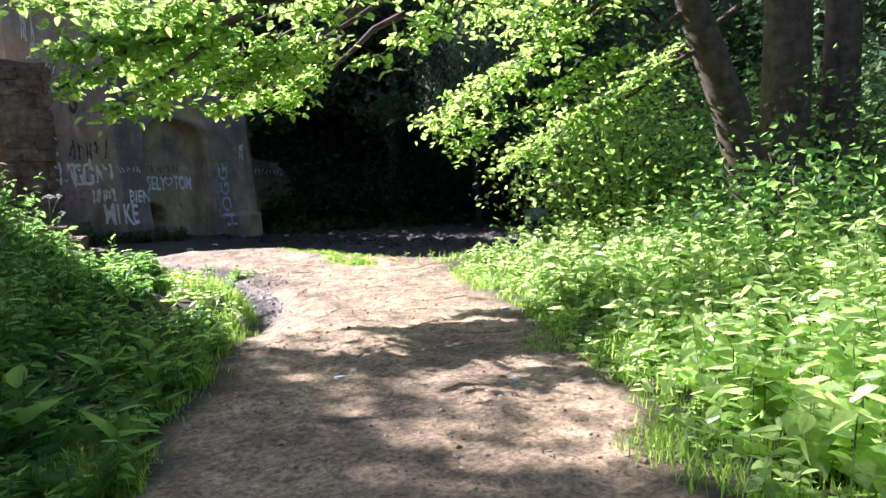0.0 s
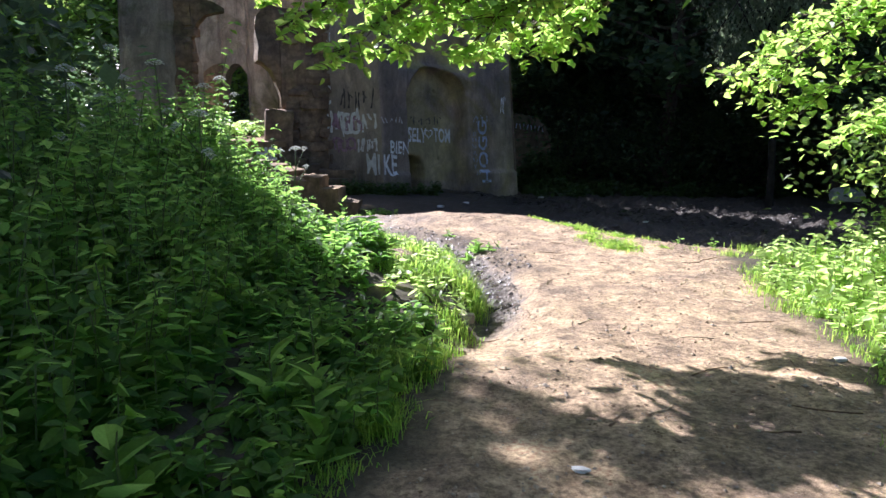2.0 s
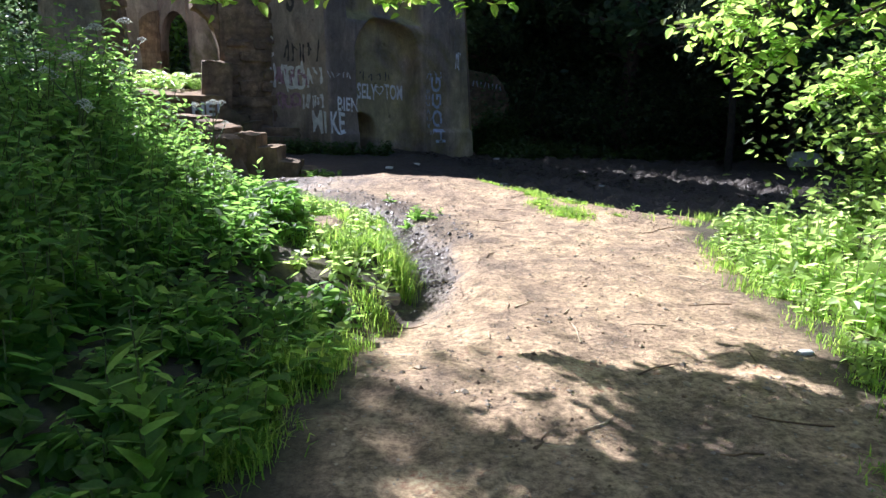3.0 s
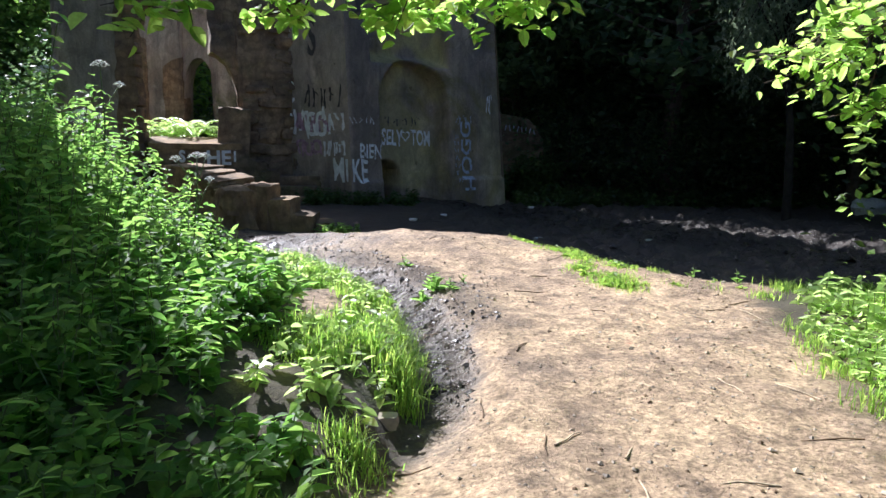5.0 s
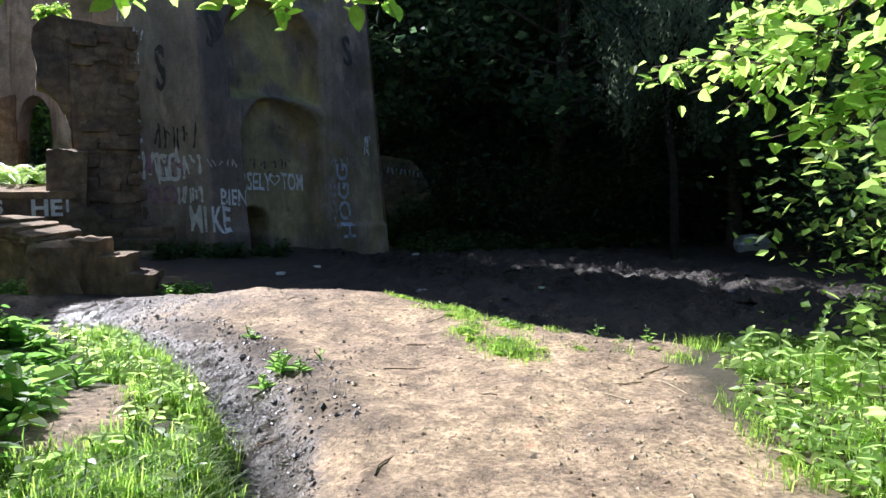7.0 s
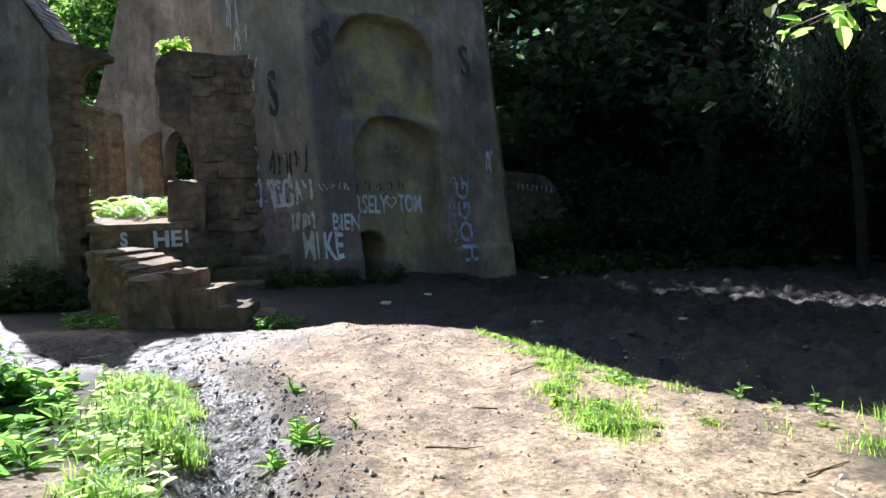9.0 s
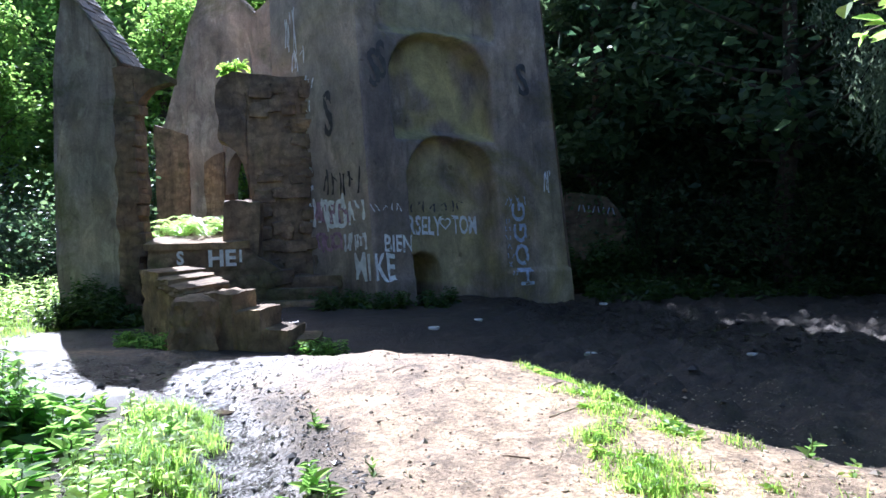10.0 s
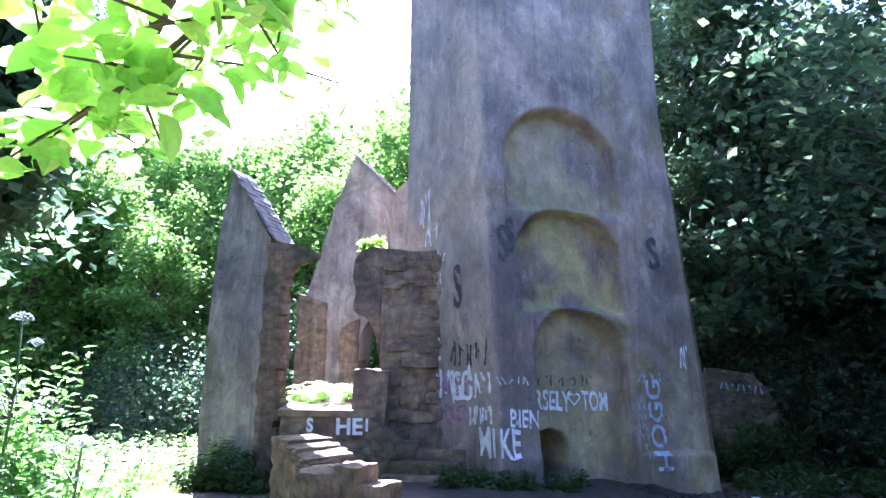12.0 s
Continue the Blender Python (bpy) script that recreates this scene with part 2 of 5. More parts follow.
def ground_z(x, y):
    z = 0.0
    yc = float(np.interp(x, *CREST))
    past = smooth(-0.1, 1.7, y - yc)
    left = smooth(-2.0, -5.0, x)
    z -= past * (0.27 - 0.1 * left)
    near_tower = smooth(3.2, 0.6, math.hypot(x + 3.2, (y - 21.5) * 0.8) - 1.0)
    z += 0.27 * near_tower * past
    z += 0.14 * math.exp(-((x + 1.0) / 1.5) ** 2 - ((y - (yc - 0.4)) / 1.1) ** 2)
    if 8.5 < y < 17 and x < 0.5:
        gx = float(np.interp(y, *GULLY))
        w = 0.33 + 0.35 * smooth(13.5, 15.5, y)
        z -= 0.2 * math.exp(-((x - gx) / w) ** 2) * smooth(8.6, 10, y) * smooth(17, 15.8, y)
        z += smooth(0.9, 0.2, abs(x - gx)) * smooth(9.5, 10.5, y) * (0.05 * abs(noise1(x, y, 0, 4.5, 21)) + 0.035 * noise1(x, y, 0, 10, 22))
    pool = math.exp(-(((x + 4.3) / 1.9) ** 2 + ((y - 15.7) / 1.0) ** 2))
    z += pool * (0.07 * abs(noise1(x, y, 0, 5, 31)) + 0.03 * noise1(x, y, 0, 11, 32))
    edge = float(np.interp(y, *XL))
    bank = smooth(0.35, 1.4, edge - x) * smooth(14.5, 12.5, y)
    z += 0.14 * bank * (1 + noise1(x, y, 0, 0.6))
    z += 0.15 * smooth(0.02, 0.2, edge - x) * smooth(8.8, 9.8, y) * smooth(12.8, 11.6, y) * smooth(2.2, 1.0, edge - x)
    rb = smooth(0.1, 1.6, x - float(np.interp(y, *XR))) * smooth(12.8, 11, y)
    z += 0.15 * rb * (1 + noise1(x, y, 3, 0.6))
    far = max(0.0, math.hypot(x * 0.8, y - 14) - 15.5)
    z += min(16.0, 0.018 * far * far) * smooth(-30, 10, y) * (0.12 + 0.88 * smooth(-6, 4, x))
    hollow = past * smooth(-2.5, 0.5, x) * smooth(12, 8, abs(x - 3)) * smooth(26, 23, y)
    lumps = abs(noise1(x, y, 0, 2.3, 5)) * 0.20 + abs(noise1(x, y, 0, 5.0, 9)) * 0.14 + noise1(x, y, 0, 9.0, 2) * 0.03
    z += hollow * (lumps - 0.06)
    if abs(x) < 12 and 0 < y < 26:
        z += 0.03 * noise1(x, y, 0, 1.5) + 0.02 * noise1(x, y, 0, 4.5, 3) + 0.010 * noise1(x, y, 0, 12, 1)
    return z


def bare_patch(x, y):
    """Pale trodden soil within the verge."""
    return smooth(0.25, 0.6, math.exp(-((x + 2.17) / 0.3) ** 2 - ((y - 11.35) / 0.75) ** 2) + 0.25 * noise1(x, y, 0, 4, 13))


def soil_at(x, y):
    """How far the ground is dry path, dark mud (with the hollow's shade in it) and wet."""
    wob = 0.22 * noise1(x, y, 0, 1.6, 2) + 0.12 * noise1(x, y, 0, 5, 4)
    path = smooth(-0.1, 0.2, x - float(np.interp(y, *XL)) + wob) * smooth(-0.15, 0.25, float(np.interp(y, *XR)) - x + wob)
    # the dark starts along the tower's shadow edge: mud and painted shade together
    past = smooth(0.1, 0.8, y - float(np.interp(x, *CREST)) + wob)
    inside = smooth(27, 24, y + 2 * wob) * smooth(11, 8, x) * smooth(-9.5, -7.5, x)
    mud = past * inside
    gx = float(np.interp(y, *GULLY))
    strip = smooth(1.15, 0.55, abs(x - gx + 0.25 * wob) / 0.36) * smooth(9.2, 10.6, y) * smooth(17, 15, y)
    pool = min(1.0, 1.5 * math.exp(-(((x + 4.3) / 1.9) ** 2 + ((y - 15.7) / 1.0) ** 2)))
    wet = max(strip, pool)
    bank = smooth(0.95, 0.5, x - gx + 0.5 * wob) * smooth(-0.2, 0.1, x - gx) * smooth(10.8, 12.2, y) * smooth(15.6, 14.8, y)
    path = max(path, mud, smooth(0.3, 0.7, pool), bare_patch(x, y))
    band = smooth(2.4, 0.5, abs(x * 0.8 + y * 0.6 - 13.3)) * past
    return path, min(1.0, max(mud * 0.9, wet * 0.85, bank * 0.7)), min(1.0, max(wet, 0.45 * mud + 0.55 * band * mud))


def spaced(lo, hi, step, far):
    mid = np.arange(lo, hi + 1e-6, step)
    grow = 0.25 * (1.28 ** np.arange(1, 40))
    grow = np.cumsum(grow)
    grow = grow[grow < far]
    return np.concatenate([lo - grow[::-1], mid, hi + grow])


def build_ground():
    xs, ys = spaced(-7.5, 6.5, 0.075, 600), spaced(3.5, 22.5, 0.075, 600)
    nx, ny = len(xs), len(ys)
    verts = np.zeros((ny, nx, 3), np.float32)
    soil = np.zeros((ny, nx, 4), np.float32)
    for j, y in enumerate(ys):
        for i, x in enumerate(xs):
            verts[j, i] = (x, y, ground_z(x, y))
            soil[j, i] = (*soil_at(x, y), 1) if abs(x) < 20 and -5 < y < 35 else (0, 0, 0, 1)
    idx = np.arange(nx * ny).reshape(ny, nx)
    faces = np.stack([idx[:-1, :-1], idx[:-1, 1:], idx[1:, 1:], idx[1:, :-1]], -1).reshape(-1, 4)
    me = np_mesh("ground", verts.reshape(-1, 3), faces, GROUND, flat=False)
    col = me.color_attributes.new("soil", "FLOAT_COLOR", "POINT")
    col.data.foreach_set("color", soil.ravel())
    return tagged(new("ground", me), "trodden sandy earth path with muddy hollow", "ground", kind="structure")


build_ground()


# ---- walls ----
def column_wall(name, origin, angle, thick, us, tops, bottoms, material, parent, rough=0.05, dz=0.12, label="", lean=0.0):
    """A ruined wall made of upright columns: the top and bottom of each are given, both faces are uneven."""
    ca, sa = math.cos(radians(angle)), math.sin(radians(angle))
    rows = max(4, int(max(t - b for t, b in zip(tops, bottoms)) / dz))
    n = len(us)
    verts = []
    for side in (0, 1):
        for i, u in enumerate(us):
            for k in range(rows + 1):
                z = bottoms[i] + (tops[i] - bottoms[i]) * k / rows
                off = (0 if side == 0 else thick)
                off += rough * (noise1(u, z, side * 7, 1.3, origin[0]) + 0.6 * noise1(u, z, side * 7, 4.5, origin[1]))
                off += lean * z
                uu = u + rough * 0.8 * noise1(z, side, u, 2.5, 3) * (1 if i in (0, n - 1) else 0.3)
                verts.append((origin[0] + ca * uu - sa * off, origin[1] + sa * uu + ca * off, z + rough * 0.5 * noise1(u, off, z, 3, 8) * (k == rows)))
    def at(side, i, k):
        return (side * n + i) * (rows + 1) + k
    faces = []
    for i in range(n - 1):
        for k in range(rows):
            faces.append((at(0, i, k), at(0, i + 1, k), at(0, i + 1, k + 1), at(0, i, k + 1)))
            faces.append((at(1, i, k), at(1, i, k + 1), at(1, i + 1, k + 1), at(1, i + 1, k)))
        faces.append((at(0, i, rows), at(0, i + 1, rows), at(1, i + 1, rows), at(1, i, rows)))
        faces.append((at(0, i, 0), at(1, i, 0), at(1, i + 1, 0), at(0, i + 1, 0)))
    for k in range(rows):
        faces.append((at(0, 0, k), at(0, 0, k + 1), at(1, 0, k + 1), at(1, 0, k)))
        faces.append((at(0, n - 1, k), at(1, n - 1, k), at(1, n - 1, k + 1), at(0, n - 1, k + 1)))
    me = np_mesh(name, verts, faces, material, flat=False)
    me.set_sharp_from_angle(angle=radians(38))
    return part(name, me, parent, label) if parent else new(name, me)


def cols(points, step=0.12):
    """Columns along u between (u, top, bottom) points."""
    us, ts, bs = zip(*points)
    grid = sorted(set(np.round(np.concatenate([np.arange(us[0], us[-1], step), us]), 3)))
    return grid, [float(np.interp(g, us, ts)) for g in grid], [float(np.interp(g, us, bs)) for g in grid]


# the tower: a corner at TC, the front with its niches, the left face, two plain faces behind
TC = (-2.9, 20.74)
FRONT_A, LEFT_A = 36.0, 150.0
FRONT_W, LEFT_W, TOWER_H = 4.15, 2.58, 15.0


def in_arch(u, z, u0, u1, spring, apex):
    """1 inside an arched outline, 0 outside, worn soft at the edge."""
    c, r = (u0 + u1) / 2, (u1 - u0) / 2
    d = min(u - u0, u1 - u) if z < spring else r - math.hypot(u - c, (z - spring) * r / (apex - spring))
    return smooth(-0.04, 0.05, d + 0.03 * noise1(u, z, 0, 2.5, 17))


def front_depth(u, z):
    d = 0.34 * in_arch(u, z, 0.46, 2.92, 5.75, 6.80) * smooth(4.70, 5.0, z)
    d = max(d, 0.46 * in_arch(u, z, 0.62, 2.72, 4.0, 4.85) * smooth(2.85, 3.15, z))
    d = max(d, 0.52 * in_arch(u, z, 0.80, 2.60, 2.15, 3.02))
    return max(d, 1.6 * in_arch(u, z, 0.86, 1.52, 0.52, 0.88))


def tower_surface(face, u, z):
    """A point on a face of the tower, u along it and z up, with the batter and the worn unevenness."""
    h = z / TOWER_H
    wob = 0.03 * noise1(u, z, face * 9, 0.8) + 0.02 * noise1(u, z, face * 9, 3.5)
    if face == 0:
        f = u / FRONT_W
        u2 = (-0.14 * h * 4.0 * (1 - f)) + f * (FRONT_W - 0.62 * min(1, z / 7.0)) + 0.0 * h
        plinth = 0.09 * smooth(0.50, 0.44, z) * max(smooth(2.70, 2.76, u), 0.7 * smooth(0.80, 0.74, u) * smooth(0.1, 0.2, u))
        a, base, inward = FRONT_A, TC, front_depth(u, z) + 0.015 * z - plinth
    else:
        f = u / LEFT_W
        u2 = u
        a, base, inward = LEFT_A, TC, -0.015 * z
        top = tower_corner(z)
        end = (TC[0] + math.cos(radians(a)) * LEFT_W, TC[1] + math.sin(radians(a)) * LEFT_W)
        x, y = top[0] * (1 - f) + end[0] * f, top[1] * (1 - f) + end[1] * f
        nx, ny = -math.sin(radians(a)), math.cos(radians(a))
        return Vector((x + nx * -wob * smooth(0, .1, f) * -1, y + ny * wob * smooth(0, .1, f), z))
    ca, sa = math.cos(radians(a)), math.sin(radians(a))
    edge = smooth(0, 0.1, f) * smooth(1, 0.97, f)
    inward += wob * edge
    return Vector((base[0] + ca * u2 - sa * inward, base[1] + sa * u2 + ca * inward, z))


def tower_corner(z):
    h = z / TOWER_H
    ca, sa = math.cos(radians(FRONT_A)), math.sin(radians(FRONT_A))
    u2, inward = -0.14 * h * 4.0, 0.015 * z
    return (TC[0] + ca * u2 - sa * inward, TC[1] + sa * u2 + ca * inward)


def stain_shade_at(face, u, z):
    """Damp dark streaks on the piers, ochre growth in the niches, paler render on the side, and painted shade in the
    deep hole.
    """
    n = 0.5 + 0.9 * noise1(u, z, face, 0.9, 11) + 0.4 * noise1(u, z, face, 3, 12)
    n = min(1.0, max(0.0, n))
    if face == 1:
        return 0.25 * n * smooth(1.2, 0.2, z), 0.0, (0.55 + 0.45 * n) * smooth(0.3, 1.2, z), 1
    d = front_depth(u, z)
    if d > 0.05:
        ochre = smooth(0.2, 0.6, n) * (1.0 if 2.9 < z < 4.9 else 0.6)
        # deeper than 1 m: the hole's shade is put into the colour
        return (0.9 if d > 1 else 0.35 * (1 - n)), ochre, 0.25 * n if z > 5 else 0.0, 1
    pier = smooth(0.85, 0.6, u) * smooth(0.0, 0.12, u) * smooth(7.6, 7.0, z) + 0.35 * smooth(2.6, 3.0, u) * smooth(6.0, 5.5, z)
    return min(1.0, 0.9 * pier * (0.6 + 0.4 * n)), 0.35 * smooth(3.3, 3.7, u) * smooth(3.0, 1.5, z), 0.25 * n * smooth(6.5, 7.5, z), 1


def build_tower():
    t = thing("tower", "tall grey rendered stone tower with stacked blind arches and graffiti", "tower", kind="structure")
    zs = np.concatenate([np.arange(-0.4, 7.2, 0.045), np.arange(7.2, TOWER_H + 0.01, 0.3)])
    for name, face, us in (("front_wall", 0, np.linspace(0, FRONT_W, 110)), ("side_wall", 1, np.linspace(0, LEFT_W, 36))):
        verts = [tower_surface(face, float(u), float(z)) for z in zs for u in us]
        idx = np.arange(len(verts)).reshape(len(zs), len(us))
        q = np.stack([idx[:-1, :-1], idx[:-1, 1:], idx[1:, 1:], idx[1:, :-1]], -1).reshape(-1, 4)
        if face == 1:
            q = q[:, ::-1]
        me = np_mesh(name, [tuple(v) for v in verts], q, TOWER, flat=False)
        col = me.color_attributes.new("stain_shade", "FLOAT_COLOR", "POINT")
        col.data.foreach_set("color", np.array([stain_shade_at(face, float(u), float(z)) for z in zs for u in us], np.float32).ravel())
        part(name, me, t)
    zt = TOWER_H
    r0, r1 = tower_surface(0, FRONT_W, -0.4), tower_surface(0, FRONT_W, 7.2)
    r2, l0, l1 = tower_surface(0, FRONT_W, zt), tower_surface(1, LEFT_W, -0.4), tower_surface(1, LEFT_W, zt)
    b0, b1 = (-3.4, 25.3), (-1.3, 25.4)
    c1 = tower_surface(0, 0, zt)
    v = [tuple(r0), tuple(r1), tuple(r2), (*b1, -0.4), (*b1, 7.2), (*b1, zt), (*b0, -0.4), (*b0, zt), tuple(l0), tuple(l1), tuple(c1)]
    bm = bmesh.new()
    bv = [bm.verts.new(p) for p in v]
    for f in ((0, 3, 4, 1), (1, 4, 5, 2), (3, 6, 7, 5, 4), (6, 8, 9, 7), (10, 2, 5, 7, 9)):
        bm.faces.new([bv[i] for i in f])
    part_bm("rear_wall", bm, TOWER, t)
    return t


tower = build_tower()


def paint(name, words, face, u, z, height, material, parent, turn=0, stretch=1.0, label=""):
    """Sprayed letters that follow a face of the tower."""
    cu = bpy.data.curves.new(name, "FONT")
    cu.body, cu.size, cu.resolution_u, cu.offset = words, 1.0, 3, 0.02
    ob = bpy.data.objects.new(name, cu)
    scene.collection.objects.link(ob)
    me = bpy.data.meshes.new_from_object(ob.evaluated_get(bpy.context.evaluated_depsgraph_get()))
    bpy.data.objects.remove(ob)
    bm = bmesh.new()
    bm.from_mesh(me)
    bmesh.ops.triangulate(bm, faces=bm.faces)
    bmesh.ops.subdivide_edges(bm, edges=bm.edges, cuts=2)
    bmesh.ops.triangulate(bm, faces=bm.faces)
    worn = [] if len(words) == 2 else [f for f in bm.faces if noise1(*f.calc_center_median(), 5.0, u * 7 + z * 3) > 0.5]
    bmesh.ops.delete(bm, geom=worn, context="FACES")
    c, s = math.cos(radians(turn)), math.sin(radians(turn))
    for v in bm.verts:
        x, y = v.co.x * height * stretch / 0.7, v.co.y * height / 0.7
        x += 0.05 * height * noise1(x, y, 0, 5 / max(height, 0.2))
        y += 0.08 * height * noise1(x, y, 2, 3 / max(height, 0.2))
        x, y = c * x - s * y, s * x + c * y
        if face == 0:
            p = tower_surface(0, u + x, z + y)
            n = Vector((math.sin(radians(FRONT_A)), -math.cos(radians(FRONT_A)), 0))
        else:
            p = tower_surface(1, max(0.0, u - x), z + y)
            n = Vector((-math.sin(radians(LEFT_A)), math.cos(radians(LEFT_A)), 0))
        v.co = p + n * 0.022
    me2 = bpy.data.meshes.new(name)
    bm.to_mesh(me2)
    bm.free()
    me2.materials.append(material)
    return part(name, me2, parent, label)


WHITE = "white sprayed letters"
paint("graffiti", "MI", 1, 0.47, 0.47, 0.47, PAINT_WHITE, tower, 0, 0.62, WHITE)
paint("graffiti", "KE", 0, 0.0, 0.46, 0.46, PAINT_WHITE, tower, 0, 0.52, WHITE)
paint("graffiti", "BIEN", 0, 0.20, 0.96, 0.29, PAINT_WHITE, tower, -3, 0.66, WHITE)
paint("graffiti", "RSELY", 0, 0.92, 1.24, 0.34, PAINT_WHITE, tower, -3, 0.55, WHITE)
paint("graffiti", "TOM", 0, 1.86, 1.22, 0.34, PAINT_WHITE, tower, -2, 0.52, WHITE)
paint("graffiti", "HOGG", 0, 3.22, 0.16, 0.30, PAINT_BLUE, tower, 90, 1.25, "pale blue sprayed letters")
paint("graffiti", "S", 1, 1.02, 3.05, 0.78, PAINT_DARK, tower, 0, 0.5, "black sprayed letter")
paint("graffiti", "S", 0, 3.35, 3.82, 0.60, PAINT_DARK, tower, 0, 0.7, "black sprayed letter")
paint("graffiti", "S", 0, 0.16, 3.80, 0.62, PAINT_DARK, tower, 0, 0.6, "black sprayed letter")
paint("graffiti", "S", 0, 0.34, 3.95, 0.62, PAINT_DARK, tower, 0, 0.5, "black sprayed letter")
paint("graffiti", "C", 1, 1.72, 2.10, 0.42, PAINT_WHITE, tower, 0, 0.7, WHITE)


def strokes(name, face, u0, z0, u1, z1, count, thick, material, parent, seed, label):
    """Unreadable tags: upright bars and slanted strokes within a field."""
    rnd = random.Random(seed)
    verts, faces = [], []
    for i in range(count):
        uc = u0 + (u1 - u0) * (i + 0.5) / count + rnd.uniform(-0.02, 0.02)
        za, zb = z0 + rnd.uniform(0, 0.3) * (z1 - z0), z1 - rnd.uniform(0, 0.3) * (z1 - z0)
        if i % 4 == 3:
            za, zb = zb - 0.3 * (zb - za), zb
        tilt = rnd.choice((-0.9, -0.1, 0.1, 0.9)) * abs(u1 - u0) / count
        bend = rnd.uniform(-0.2, 0.2) * abs(u1 - u0) / count
        prev = None
        for k in range(7):
            f = k / 6
            u = uc + tilt * f + bend * math.sin(f * 3.14)
            z = za + (zb - za) * f
            row = []
            for s in (-1, 1):
                uu = max(0, u + s * thick * (0.7 + 0.3 * math.sin(f * 9 + i)))
                p = tower_surface(face, uu, z)
                a = FRONT_A if face == 0 else LEFT_A
                n = Vector((math.sin(radians(a)), -math.cos(radians(a)), 0)) * (1 if face == 0 else 1)
                if face == 1:
                    n = Vector((math.sin(radians(a)), -math.cos(radians(a)), 0)) * -1
                    n = n if n.y < 0 else -n
                row.append(len(verts))
                verts.append(tuple(p + n * 0.02))
            if prev:
                faces.append((prev[0], prev[1], row[1], row[0]))
            prev = row
    return part(name, np_mesh(name, verts, faces, material), parent, label)


def heart(u, z, size):
    verts, faces = [], []
    pts = [(0.16 * math.sin(a) ** 3 * size / 0.32 * 2, (0.13 * math.cos(a) - 0.05 * math.cos(2 * a) - 0.02 * math.cos(3 * a) - 0.01 * math.cos(4 * a)) * size / 0.32 * 2) for a in np.linspace(0, 2 * math.pi, 29)]
    n = Vector((math.sin(radians(FRONT_A)), -math.cos(radians(FRONT_A)), 0)) * 0.022
    for x, y in pts:
        for k in (1.0, 0.72):
            verts.append(tuple(tower_surface(0, u + x * k, z + y * k) + n))
    faces = [(2 * i, 2 * i + 2, 2 * i + 3, 2 * i + 1) for i in range(28)]
    return part("graffiti", np_mesh("graffiti", verts, faces, PAINT_WHITE), tower, "white sprayed heart outline")


heart(1.72, 1.42, 0.13)
def bubbles(u0, u1, z0, z1, count, width, material, seed, label):
    """A tag of round letters that cannot be read: closed outlines side by side on the side face."""
    rnd = random.Random(seed)
    n = Vector((-math.sin(radians(LEFT_A)), math.cos(radians(LEFT_A)), 0)) * 0.024
    n = n if n.y < 0 else -n
    verts, faces = [], []
    for i in range(count):
        uc, zc = u0 + (u1 - u0) * (i + 0.5) / count, (z0 + z1) / 2 + rnd.uniform(-0.04, 0.04)
        ru, rz = abs(u1 - u0) / count * 0.46, (z1 - z0) / 2 * rnd.uniform(0.8, 1.05)
        turns = rnd.uniform(4.2, 6.28)
        first, start = rnd.uniform(0, 6.28), len(verts)
        for k in range(19):
            a = first + turns * k / 18
            square = 1 / max(abs(math.cos(a)), abs(math.sin(a))) ** 0.5
            for q in (1.0, -1.0):
                uu = uc + (ru * square * math.cos(a)) + q * width * math.cos(a) * 0.9
                zz = zc + (rz * square * math.sin(a) * 0.85) + q * width * math.sin(a)
                verts.append(tuple(tower_surface(1, max(0.02, uu), zz) + n))
        faces += [(start + 2 * k, start + 2 * k + 2, start + 2 * k + 3, start + 2 * k + 1) for k in range(18)]
    return part("graffiti", np_mesh("graffiti", verts, faces, material), tower, label)


bubbles(1.10, 0.62, 1.40, 1.92, 2, 0.04, PAINT_WHITE, 21, "unreadable white sprayed tag")
bubbles(1.42, 0.75, 0.98, 1.30, 3, 0.03, PAINT_PINK, 22, "unreadable pink sprayed tag")
strokes("graffiti", 1, 1.64, 1.32, 0.10, 2.02, 13, 0.046, PAINT_WHITE, tower, 1, "unreadable white sprayed tag")
strokes("graffiti", 1, 1.45, 1.42, 0.5, 1.88, 10, 0.06, PAINT_PINK, tower, 2, "unreadable pink sprayed tag")
strokes("graffiti", 1, 1.40, 0.95, 0.7, 1.32, 9, 0.035, PAINT_PINK, tower, 3, "unreadable pink sprayed tag")
strokes("graffiti", 1, 0.72, 0.95, 0.10, 1.32, 9, 0.034, PAINT_WHITE, tower, 4, "unreadable white sprayed tag")
strokes("graffiti", 1, 1.20, 1.95, 0.2, 2.45, 9, 0.03, PAINT_DARK, tower, 5, "unreadable black sprayed tag")
strokes("graffiti", 1, 1.95, 3.88, 1.30, 4.20, 9, 0.026, PAINT_WHITE, tower, 6, "unreadable white sprayed tag")
strokes("graffiti", 1, 1.95, 4.3, 1.5, 4.75, 5, 0.022, PAINT_WHITE, tower, 7, "unreadable white sprayed tag")
strokes("graffiti", 1, 1.85, 3.45, 1.35, 3.75, 6, 0.02, PAINT_WHITE, tower, 13, "unreadable white sprayed tag")
strokes("graffiti", 1, 2.1, 4.6, 1.7, 5.5, 6, 0.018, PAINT_WHITE, tower, 14, "unreadable white sprayed tag")
strokes("graffiti", 1, 2.55, 1.35, 1.95, 1.95, 7, 0.02, PAINT_DARK, tower, 15, "unreadable black sprayed tag")
strokes("graffiti", 0, 3.72, 1.9, 3.95, 2.4, 4, 0.016, PAINT_WHITE, tower, 16, "unreadable white sprayed tag")
